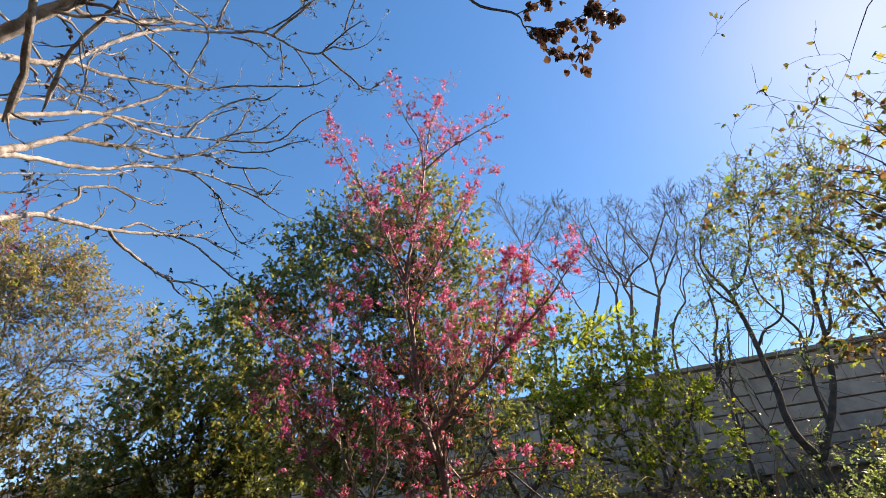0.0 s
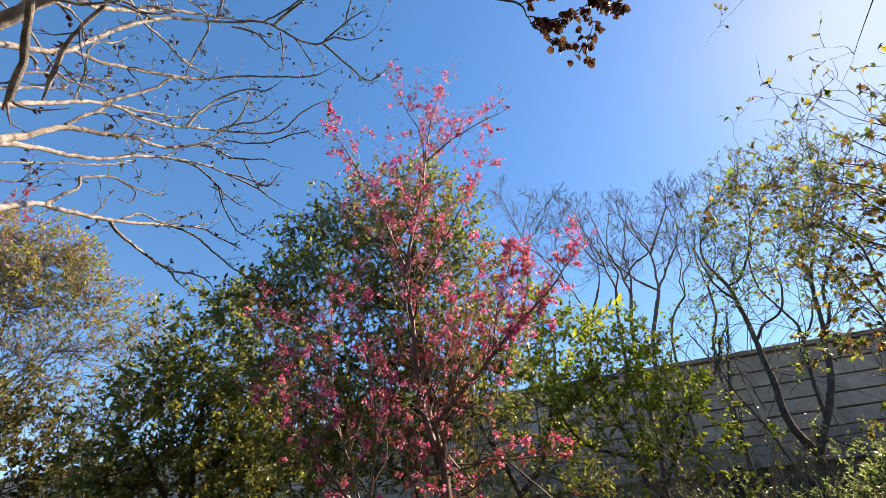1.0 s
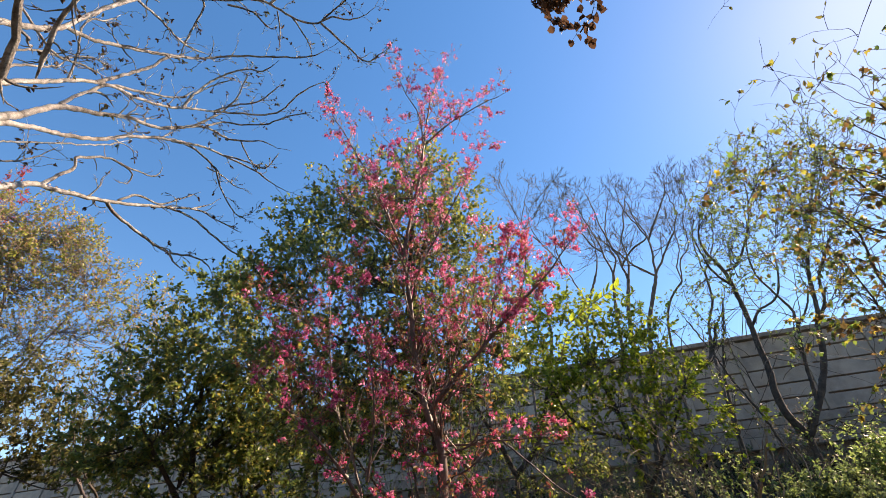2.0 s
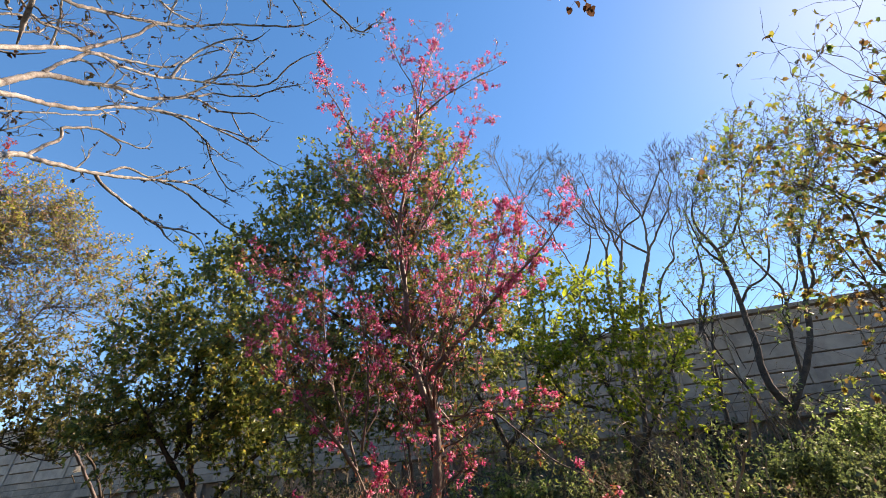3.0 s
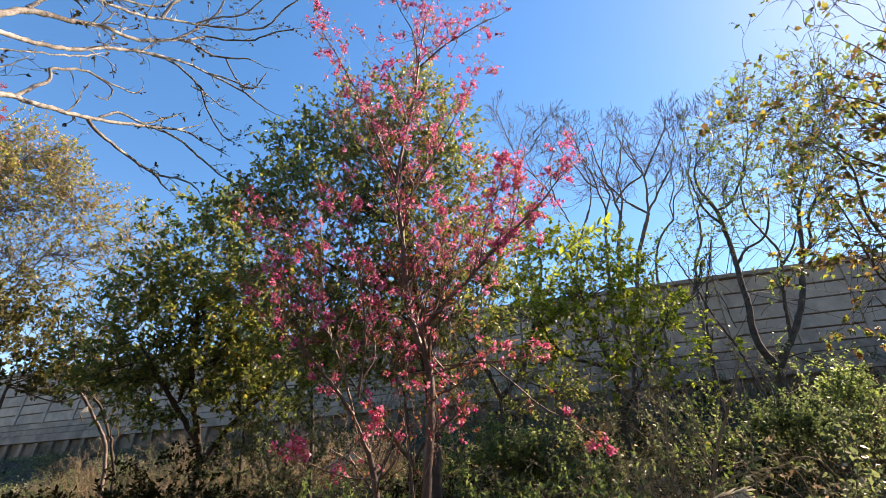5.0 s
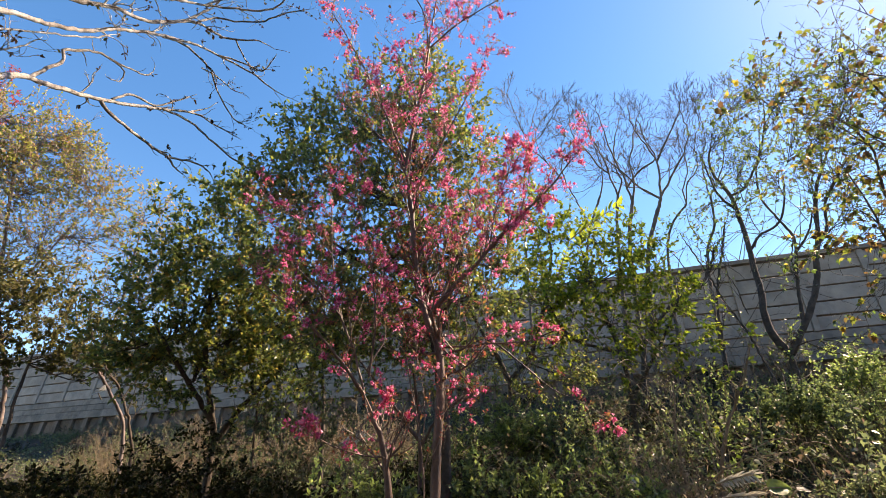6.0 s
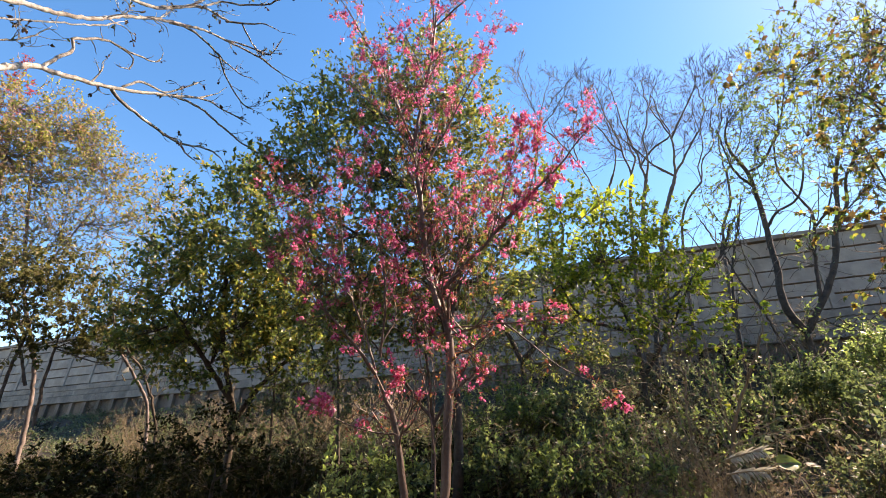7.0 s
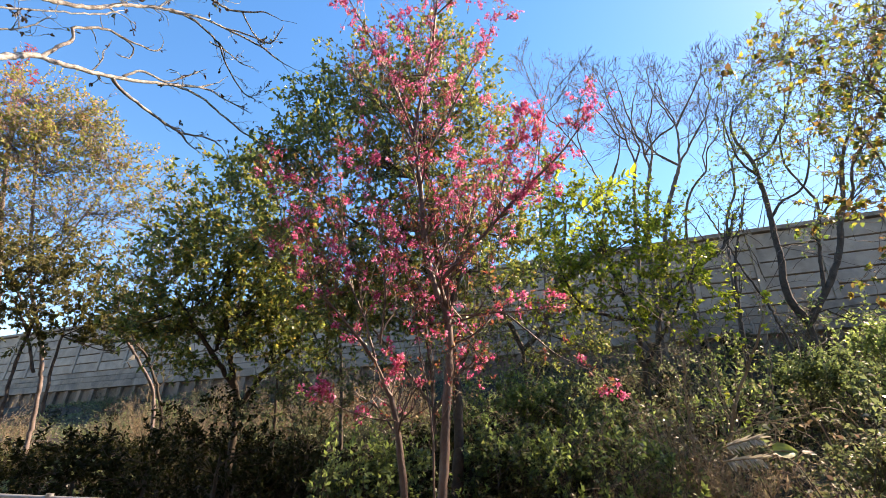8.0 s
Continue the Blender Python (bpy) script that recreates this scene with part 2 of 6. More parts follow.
LEAF = np.array([(0, 0, 0), (0.32, 0.5, 0.10), (0.72, 0.34, 0.06), (1, 0, -0.08), (0.72, -0.34, 0.06), (0.32, -0.5, 0.10)], float)
LEAF_FACES = [(0, 1, 2, 3), (0, 3, 4, 5)]
SMALL = np.array([(0, 0, 0), (0.42, 0.5, 0.10), (1, 0, -0.06), (0.42, -0.5, 0.10)], float)
SMALL_FACES = [(0, 1, 2, 3)]
LOBED = np.array([(0, 0, 0), (0.18, 0.42, 0.05), (0.06, 0.62, 0.0), (0.42, 0.48, 0.07), (0.62, 0.60, -0.03), (0.68, 0.26, 0.05), (1.05, 0.0, -0.12),
                  (0.68, -0.26, 0.05), (0.62, -0.60, -0.03), (0.42, -0.48, 0.07), (0.06, -0.62, 0.0), (0.18, -0.42, 0.05)], float)
LOBED_FACES = [(0, 1, 2, 3), (0, 3, 4, 5), (0, 5, 6, 7), (0, 7, 8, 9), (0, 9, 10, 11)]


def leaves(name, rng, places, ways, size, material, width=0.55, droop=0.3, loose=0.9, shape=LEAF, faces=LEAF_FACES, vary=0.35, curl=1.0):
    """One mesh of many separate leaves at the places, growing along the ways."""
    n = len(places)
    axis = unit(unit(ways) + rng.normal(0, loose, (n, 3)) - [0, 0, droop])
    side = unit(np.cross(axis, unit(rng.normal(0, 0.7, (n, 3)) + [0, 0, 1])))
    normal = np.cross(side, axis)
    scale = size * rng.uniform(1 - vary, 1 + vary, n)
    t = shape * [1, width, curl]
    verts = places[:, None] + scale[:, None, None] * (t[None, :, :1] * axis[:, None] + t[None, :, 1:2] * side[:, None] + t[None, :, 2:] * normal[:, None])
    k = len(shape)
    f = np.asarray(faces)[None] + (np.arange(n) * k)[:, None, None]
    return mesh_of(name, verts.reshape(-1, 3), [f.reshape(-1, f.shape[-1])], material)


def along(rng, tips, per, inner=0.15):
    """Places and ways for leaves along the twigs."""
    places, ways = [], []
    for pts in tips:
        m = rng.poisson(per)
        if m:
            s = rng.uniform(inner, 1.0, m) * (len(pts) - 1)
            i = np.minimum(s.astype(int), len(pts) - 2)
            places.append(pts[i] + (s - i)[:, None] * (pts[i + 1] - pts[i]))
            ways.append(pts[i + 1] - pts[i])
    return np.vstack(places), np.vstack(ways)


def part(name, data, parent, label="", kind=""):
    ob = new(name, data)
    ob.parent = parent
    return tagged(ob, label, kind=kind)


def thing(name, at, label, category, group="", kind=""):
    ob = new(name)
    ob.empty_display_size = 0.3
    ob.location = at
    return tagged(ob, label, category, group, kind)


def local(root, pts):
    return np.asarray(pts, float) - np.array(root.location)


# ---- ground ----
ACROSS = (0.3584, 0.9336)  # from the path straight towards the barrier
ALONG = (-0.9336, 0.3584)  # along the barrier, away to the left
BARRIER = 17.90  # metres from the path's origin to the barrier
LINE = [(-200, 0.0), (2.6, 0.0), (3.6, 0.18), (5.5, 0.55), (8.0, 1.0), (10.7, 1.65), (13.5, 2.9), (16.0, 4.3), (17.6, 4.75), (20.0, 5.2), (24, 6.0), (400, 6.0)]


def ground_height(x, y):
    u = x * ACROSS[0] + y * ACROSS[1]
    s = x * ALONG[0] + y * ALONG[1]
    z = np.interp(u, [a for a, _ in LINE], [b for _, b in LINE])
    tilt = np.clip((u - 3) / 13, 0, 1) * np.clip(-0.028 * (s - 0), -1.2, 0.5)
    rough = np.clip((u - 2.8) / 2, 0, 1) * 0.16
    return float(z + tilt + rough * noise.noise((x * 0.5, y * 0.5, 3.1)) + rough * 0.5 * noise.noise((x * 1.7, y * 1.7, 8.3)))


def ground():
    us = np.concatenate([[-3000, -300, -60, -20, -8, -3], np.arange(0, 20.5, 0.35), [22, 26, 40, 80, 300, 3000]])
    ss = np.concatenate([[-3000, -300, -80, -40], np.arange(-26, 46, 0.5), [60, 100, 300, 3000]])
    verts = []
    for u in us:
        for s in ss:
            x, y = u * ACROSS[0] + s * ALONG[0], u * ACROSS[1] + s * ALONG[1]
            verts.append((x, y, ground_height(x, y)))
    n, k = len(ss), len(us)
    i = (np.arange(k - 1)[:, None] * n + np.arange(n - 1)[None]).ravel()
    quads = np.stack([i, i + n, i + n + 1, i + 1], -1)
    ob = new("ground", mesh_of("ground", np.array(verts), [quads], SOIL, True))
    return tagged(ob, "dark soil bank rising towards the concrete barrier", "ground", kind="structure")


ground()


def light_block_wall():
    """Unseen plain wall, added behind the path to block the sky light from there."""
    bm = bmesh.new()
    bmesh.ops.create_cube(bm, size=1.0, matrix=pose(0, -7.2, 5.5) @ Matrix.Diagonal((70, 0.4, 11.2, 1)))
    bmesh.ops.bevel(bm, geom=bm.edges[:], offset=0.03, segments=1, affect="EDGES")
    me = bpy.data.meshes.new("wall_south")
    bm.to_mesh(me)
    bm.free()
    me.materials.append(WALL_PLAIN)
    tagged(new("wall_south", me), "unseen plain wall added behind the path to block sky light", "wall", kind="structure")


light_block_wall()


# ---- noise barrier on its parapet ----
def wall_point(s, out, h):
    """s metres along the barrier from its reference post, out towards the path, h above the parapet's foot."""
    u = BARRIER - out
    b = S0 + s
    return Vector((u * ACROSS[0] + b * ALONG[0], u * ACROSS[1] + b * ALONG[1], FOOT + GRADE * s + h))


S0, FOOT, GRADE, BAY = -5.01, 5.65, -0.029, 2.0
ROWS = [(1.00, 1.49), (1.50, 1.98), (1.99, 2.53), (2.54, 3.07), (3.08, 3.66)]


def slab(name, s0, s1, out0, out1, h0, h1, material, bevel=0.008):
    """A long block that follows the barrier's grade."""
    bm = bmesh.new()
    grid = [[[bm.verts.new(wall_point(s, o, h)) for h in (h0, h1)] for o in (out0, out1)] for s in (s0, s1)]
    a, b = grid
    for f in ((a[0][0], a[0][1], a[1][1], a[1][0]), (b[0][0], b[1][0], b[1][1], b[0][1]), (a[0][0], b[0][0], b[0][1], a[0][1]),
              (a[1][0], a[1][1], b[1][1], b[1][0]), (a[0][1], b[0][1], b[1][1], a[1][1]), (a[0][0], a[1][0], b[1][0], b[0][0])):
        bm.faces.new(f)
    bmesh.ops.recalc_face_normals(bm, faces=bm.faces)
    bmesh.ops.bevel(bm, geom=bm.edges[:], offset=bevel, segments=1, affect="EDGES")
    me = bpy.data.meshes.new(name)
    bm.to_mesh(me)
    bm.free()
    me.materials.append(material)
    return me


def barrier():
    root = thing("noise_barrier", wall_point(0, 0, 0), "weathered grey concrete panel barrier on a stepped parapet above the bank", "noise barrier", kind="structure")
    back = Matrix.Translation(-root.location)

    def put(name, s0, s1, o0, o1, h0, h1, material, label=""):
        me = slab(name, s0, s1, o0, o1, h0, h1, material)
        me.transform(back)
        part(name, me, root, label)

    rng = np.random.default_rng(4)
    for k in range(-5, 24):
        s = k * BAY
        put("post", s - 0.09, s + 0.09, -0.08, 0.085, 0.98, 3.68, CONCRETE)
        for h0, h1 in ROWS:
            put("panel", s + 0.10, s + BAY - 0.10, -0.06, 0.012 + rng.uniform(0, 0.02), h0 + 0.022, h1 - 0.022, CONCRETE)
    for k in range(-3, 12):
        s = k * 4.0 + 0.7
        put("cap", s, s + 3.985, -0.14, 0.13, 3.685, 3.84, CONCRETE_OLD, "dark weathered coping")
        put("beam", s, s + 3.99, -0.2, 0.06, 0.70, 0.965, CONCRETE_OLD)
        put("beam", s, s + 3.99, -0.2, 0.16, 0.39, 0.655, CONCRETE_OLD)
        put("beam", s, s + 3.99, -0.2, 0.30, 0.0, 0.345, CONCRETE_OLD)
    put("backing", -10, 48, -0.2, -0.065, -0.02, 3.66, CONCRETE_RIB)
    put("retaining_wall", -10, 48, -0.5, 0.12, -2.6, -0.01, CONCRETE_RIB, "dark stained retaining wall")
    for k in range(-10, 48):
        put("rib", k + 0.3, k + 0.55, -0.12, 0.28, -2.6, -0.02, CONCRETE_RIB)


barrier()


# ---- trees ----
def limb_line(pts, r0, r1, rng, wobble=0.006, knots=0.06, step=0.1):
    """A limb's middle line and its thickness along it."""
    line = curve(pts, step, wobble, rng)
    r = np.linspace(1, 0, len(line)) ** 0.9 * (r0 - r1) + r1
    if r1 < 0.03:
        r *= np.clip(np.linspace(1, 0, len(line)) / 0.14, 0.25, 1)
    return line, r * (1 + rng.normal(0, knots, len(r)))


def limb_mesh(name, pts, r0, r1, material, root, rng, sides=7, wobble=0.006, knots=0.06, step=0.1):
    line, r = limb_line(pts, r0, r1, rng, wobble, knots, step)
    w = Wood()
    w.tube(local(root, line), r, sides)
    return w.mesh(name, material), line, r


def twig_out(wood, rng, line, radii, count, length, level, tips, root, lift=0.1, spread=1.0, start=0.1, bias=(0, 0, 0), bend=0.22, kids=(2, 4), thick=0.45, least=0.002, toward=0.7):
    """Twigs all along a limb."""
    for _ in range(count):
        s = rng.uniform(start, 1.0) * (len(line) - 1)
        i = min(int(s), len(line) - 2)
        p = line[i] + (s - i) * (line[i + 1] - line[i])
        d = unit(unit(line[i + 1] - line[i]) * toward + rng.normal(0, spread, 3) + bias)
        branch(wood, rng, local(root, p), d, length * rng.uniform(0.6, 1.25) * (1.1 - 0.4 * s / len(line)), max(least, min(radii[i] * thick, 0.02)), level, tips, lift, bend, kids=kids, least=least)


def clump_tree(name, label, base, trunk, limbs, clumps, seed, bark, foliage, leaf, density, r0, reach=0.9, level=1, width=0.55, droop=0.3, per=9, group="", shape=SMALL, faces=SMALL_FACES, lift=0.08, least=0.003, inner=0.2, bare_from=99):
    """A leafy tree: a trunk, limbs to the middle of each clump, and forking twigs with leaves in each."""
    rng = np.random.default_rng(seed)
    root = thing(name, base, label, "tree", group)
    me, line, r = limb_mesh("trunk", [base, *trunk], r0, r0 * 0.45, bark, root, rng, 9)
    part("trunk", me, root)
    lines, thick = [line[len(line) // 3:]], [r[len(line) // 3:]]
    for pts, ra, rb in limbs:
        me, more, width_along = limb_mesh("limb", pts, ra, rb, bark, root, rng, 7)
        part("limb", me, root)
        lines.append(more[2:])
        thick.append(width_along[2:])
    line, r = np.vstack(lines), np.concatenate(thick)
    for number, (x, y, z, radius) in enumerate(clumps):
        wood, tips = Wood(), []
        c = np.array((x, y, z))
        j = np.argmin(np.linalg.norm(line - c - [0, 0, -0.3 * radius], axis=1))
        mid = (line[j] + c) / 2 + rng.normal(0, 0.12 * np.linalg.norm(line[j] - c), 3)
        arm = curve([line[j], mid, c], 0.2)
        ra = min(r[j] * 0.7, 0.010 + 0.018 * radius)
        wood.tube(local(root, arm), np.linspace(ra, ra * 0.4, len(arm)), 5)
        for _ in range(int(density * radius * radius + 4)):
            k = rng.integers(len(arm) // 3, len(arm))
            goal = c + unit(rng.normal(0, 1, 3)) * radius * rng.uniform(0.2, 0.95)
            far = np.linalg.norm(goal - arm[k])
            stalk = shoot(wood, rng, local(root, arm[k]), goal - arm[k], far, max(least, ra * 0.35), 0.03, 0.12, 4, 3, max(least, ra * 0.2))
            tips.append(stalk[2:])
            branch(wood, rng, stalk[-1], stalk[-1] - stalk[-2], min(0.6, radius) * reach * rng.uniform(0.6, 1.0), max(least, ra * 0.2), level, tips, lift, kids=(3, 6), shrink=0.75, least=least)
        bough = part("bough", wood.mesh("bough", bark), root)
        p, w = along(rng, tips, per if number < bare_from else per * 0.4, inner)
        part("foliage", leaves("foliage", rng, p, w, leaf, foliage, width, droop, shape=shape, faces=faces), bough, kind="stuff")
    return root


def foot(p):
    """The ground under a place."""
    return (p[0], p[1], ground_height(p[0], p[1]) - 0.03)


# flowering cherry in front
BELL = np.array([(0, 0, 0), (0.45, 0.30, 0.0), (1.0, 0.42, 0.12), (0.45, -0.30, 0.0), (1.0, -0.42, 0.12), (0.45, 0.0, 0.36), (1.0, 0.08, 0.50), (0.45, 0.0, -0.36), (1.0, -0.08, -0.40)], float)
BELL_FACES = [(0, 1, 2, 5), (0, 5, 6, 3), (0, 3, 4, 7), (0, 7, 8, 1)]


def cherry():
    rng = np.random.default_rng(11)
    base = foot((0.16, 4.63, 0.93))
    root = thing("cherry_tree", base, "slender cherry tree in deep pink blossom with thin reddish branches", "tree")
    tips, dim_tips = [], []

    def limb(name, pts, r0, r1, count, length, level=1, rich=1.0, bias=(0, 0, 0.5), sides=7, start=0.15, spread=0.7):
        wood = Wood()
        line, r = limb_line(pts, r0, r1, rng, 0.004)
        wood.tube(local(root, line), r, sides)
        own = []
        twig_out(wood, rng, line, r, int(count * (1.8 if rich else 2.4)), length, level, own, root, 0.10, spread, start, bias, 0.20, (2, 5), 0.5, 0.0016)
        for twig in own:
            (tips if rng.random() < rich * 0.75 else dim_tips).append(twig)
        part(name, wood.mesh(name, BARK_CHERRY), root)

    limb("trunk", [base, (0.17, 4.63, 1.22), (0.18, 4.65, 1.83), (0.20, 4.68, 2.63), (0.17, 4.69, 2.87), (0.02, 4.71, 3.22), (-0.09, 4.73, 3.72), (-0.17, 4.67, 4.35), (-0.25, 4.62, 4.91), (-0.23, 4.57, 5.22)], 0.05, 0.024, 16, 0.5, 2, False, (0, 0, 0.3), 12, 0.45)
    # upper leader and top sprays
    limb("leader", [(-0.29, 4.59, 5.02), (-0.22, 4.49, 5.63), (-0.11, 4.35, 6.33), (-0.08, 4.25, 6.81), (-0.03, 4.15, 7.35), (0.06, 4.05, 7.86), (0.26, 3.99, 8.54)], 0.024, 0.004, 26, 0.42, 1)
    limb("limb", [(-0.08, 4.25, 6.75), (-0.16, 4.15, 7.34), (-0.40, 4.03, 7.81), (-0.58, 3.96, 8.42)], 0.011, 0.003, 10, 0.35, 1)
    limb("limb", [(-0.06, 4.25, 6.81), (0.24, 4.09, 7.03), (0.65, 3.95, 7.29), (1.12, 3.74, 7.41)], 0.012, 0.003, 16, 0.36, 1)
    limb("limb", [(-0.29, 4.59, 5.15), (-0.50, 4.47, 5.60), (-0.79, 4.33, 6.18), (-1.10, 4.16, 6.73), (-1.35, 3.98, 7.06), (-1.48, 3.88, 7.30)], 0.018, 0.003, 28, 0.36, 1)
    limb("limb", [(-0.24, 4.59, 4.89), (-0.47, 4.47, 5.23), (-0.84, 4.32, 5.55), (-1.13, 4.20, 5.73), (-1.32, 4.09, 5.72)], 0.012, 0.003, 12, 0.4, 1, False)
    limb("limb", [(-0.18, 4.65, 4.76), (0.05, 4.60, 5.25), (0.31, 4.49, 5.83), (0.55, 4.37, 6.36), (0.72, 4.24, 6.82)], 0.014, 0.003, 22, 0.38, 1)
    limb("limb", [(-0.30, 4.59, 5.24), (-0.18, 4.50, 5.73), (-0.30, 4.34, 6.32), (-0.56, 4.21, 6.76), (-0.72, 4.14, 6.91)], 0.010, 0.003, 14, 0.4, 1)
    # strong limb to the bright spray
    limb("limb", [(0.05, 4.71, 3.19), (0.21, 4.63, 3.39), (0.57, 4.51, 3.78), (0.92, 4.35, 4.16), (1.31, 4.16, 4.53), (1.61, 4.01, 4.90), (1.75, 3.90, 5.09)], 0.026, 0.003, 34, 0.34, 1, True, (0, 0, 0.4), 7, 0.3)
    limb("limb", [(0.69, 4.47, 3.90), (0.75, 4.38, 4.35), (0.91, 4.31, 4.84), (0.98, 4.24, 5.15)], 0.012, 0.003, 22, 0.3, 1)
    limb("limb", [(0.99, 4.34, 4.22), (1.12, 4.26, 4.66), (1.16, 4.20, 5.04)], 0.009, 0.003, 14, 0.26, 1)
    limb("limb", [(0.15, 4.67, 3.30), (0.33, 4.73, 3.81), (0.53, 4.76, 4.43), (0.62, 4.75, 4.92), (0.66, 4.70, 5.40)], 0.012, 0.003, 18, 0.4, 1, False)
    limb("limb", [(0.00, 4.71, 3.31), (0.21, 4.88, 4.03), (0.30, 4.93, 4.69), (0.26, 4.93, 5.40)], 0.012, 0.003, 16, 0.4, 1)
    # low limbs
    limb("limb", [(0.20, 4.69, 2.87), (0.50, 4.51, 2.85), (0.76, 4.38, 2.84), (1.01, 4.24, 2.83), (1.18, 4.14, 2.90)], 0.012, 0.003, 9, 0.2, 1, 0.2, (0, 0, 0.35), 6, 0.35)
    limb("limb", [(0.71, 4.41, 2.85), (0.94, 4.25, 2.60), (1.19, 4.09, 2.33), (1.37, 3.98, 2.23), (1.60, 3.85, 2.01)], 0.009, 0.002, 5, 0.12, 1, 0.1, (0, 0, -0.1), 6, 0.4)
    limb("limb", [(0.23, 4.66, 2.23), (0.31, 4.63, 2.29), (0.44, 4.57, 2.39)], 0.008, 0.003, 6, 0.3, 1, False)
    # left stem and its forks
    limb("stem", [(-0.13, 4.77, 0.90), (-0.18, 4.77, 1.25), (-0.29, 4.76, 1.85), (-0.36, 4.76, 2.05), (-0.53, 4.71, 2.39)], 0.038, 0.022, 4, 0.5, 1, False, (0, 0, 0.3), 10, 0.5)
    limb("limb", [(-0.53, 4.71, 2.39), (-0.74, 4.60, 2.64), (-1.02, 4.44, 2.91), (-1.28, 4.26, 3.10), (-1.48, 4.13, 3.24), (-1.53, 4.06, 3.30)], 0.018, 0.003, 20, 0.32, 1, 0.22)
    limb("limb", [(-0.53, 4.71, 2.40), (-0.69, 4.71, 2.85), (-0.87, 4.68, 3.21), (-0.99, 4.62, 3.71), (-1.07, 4.53, 4.31), (-1.13, 4.46, 4.73)], 0.013, 0.003, 16, 0.36, 1, 0.38)
    limb("limb", [(-0.50, 4.71, 2.56), (-0.48, 4.64, 3.08), (-0.56, 4.58, 3.64), (-0.72, 4.50, 4.16), (-0.82, 4.43, 4.64), (-0.88, 4.37, 4.99)], 0.013, 0.003, 22, 0.34, 1, 0.55)
    limb("limb", [(-0.53, 4.71, 2.62), (-0.38, 4.81, 3.02), (-0.48, 4.84, 3.49), (-0.45, 4.85, 3.99)], 0.010, 0.003, 14, 0.3, 1, 0.28)
    limb("limb", [(-0.85, 4.63, 3.16), (-1.21, 4.44, 3.48), (-1.42, 4.26, 3.65), (-1.53, 4.17, 3.79)], 0.010, 0.003, 16, 0.3, 1, 0.38)
    limb("limb", [(-1.02, 4.59, 3.84), (-1.29, 4.41, 4.08), (-1.49, 4.24, 4.11), (-1.73, 4.03, 4.17)], 0.008, 0.002, 10, 0.4, 1, False)
    limb("limb", [(-0.30, 4.76, 1.85), (-0.55, 4.58, 1.86), (-0.74, 4.45, 1.90), (-0.89, 4.32, 1.97), (-0.98, 4.24, 1.99)], 0.009, 0.002, 10, 0.16, 1, 0.2, (-0.4, 0, 0.15))
    limb("limb", [(-0.35, 4.76, 2.05), (-0.24, 4.72, 2.24), (-0.30, 4.66, 2.39), (-0.38, 4.60, 2.46)], 0.006, 0.002, 6, 0.15, 1, 0.5)
    # thin suckers
    limb("sucker", [(0.12, 4.58, 0.97), (0.09, 4.53, 1.31), (0.06, 4.53, 1.77), (0.00, 4.53, 2.11), (-0.10, 4.53, 2.53), (-0.16, 4.52, 2.90), (-0.07, 4.53, 3.24)], 0.011, 0.004, 5, 0.3, 1, False, (0, 0, 0.5), 6)
    limb("sucker", [(0.06, 4.53, 1.96), (0.04, 4.51, 2.37), (-0.05, 4.48, 2.80), (-0.10, 4.45, 3.02)], 0.006, 0.002, 4, 0.3, 1, False, (0, 0, 0.5), 5)
    limb("sucker", [(0.48, 4.62, 3.36), (0.46, 4.62, 3.90), (0.50, 4.59, 4.40)], 0.004, 0.002, 3, 0.2, 0, False, (0, 0, 0.5), 5)
    # long thin upright shoots
    for x, y, z in ((0.42, 4.57, 3.08), (0.56, 4.51, 3.38), (0.29, 4.63, 2.98), (0.67, 4.45, 3.17), (-0.42, 4.70, 2.86), (-0.72, 4.66, 2.93), (-0.25, 4.62, 3.08), (-1.13, 4.36, 3.08), (0.09, 4.73, 3.39), (0.81, 4.39, 3.34), (-0.97, 4.50, 2.90), (0.47, 4.52, 2.83)):
        for _ in range(2):
            wood = Wood()
            pts = shoot(wood, rng, local(root, np.array((x, y, z)) + rng.normal(0, 0.06, 3)), rng.normal(0, 0.12, 3) + [0, 0, 1], rng.uniform(0.5, 1.1), 0.0048, 0.05, 0.15, 8, 5)
            for k in range(2, 8):
                if rng.random() < 0.6:
                    dim_tips.append(shoot(wood, rng, pts[k], rng.normal(0, 0.7, 3) + [0, 0, 0.5], rng.uniform(0.1, 0.3), 0.0024, 0.1, 0.2, 4, 3))
            part("shoot", wood.mesh("shoot", BARK_CHERRY), root)
    # blossom: hanging bells in bunches towards the twig ends
    for name, twigs, per, material, lean in (("blossom", tips, 1.55, PETAL, 0.9), ("blossom", dim_tips, 0.34, PETAL, 0.9), ("red_bud", tips, 1.2, PETAL_RED, 0.4), ("red_bud", dim_tips, 1.5, PETAL_RED, 0.4)):
        if name == "blossom":
            twigs = [twig for twig in twigs if rng.random() < 0.62]
            per *= 1.5
        p, w = along(rng, twigs, per, 0.3)
        n = 7 if name == "blossom" else 3
        p = np.repeat(p, n, 0) + rng.normal(0, 0.017 if n == 7 else 0.014, (len(p) * n, 3))
        w = np.repeat(w, n, 0)
        size = 0.03 if n == 7 else 0.02
        part(name, leaves(name, rng, p, w, size, material, 0.5, lean, 0.8, BELL if n == 7 else SMALL, BELL_FACES if n == 7 else SMALL_FACES), root, "deep pink hanging flowers" if n == 7 else "small reddish buds", "stuff")
    p, w = along(rng, dim_tips + tips, 1.5, 0.35)
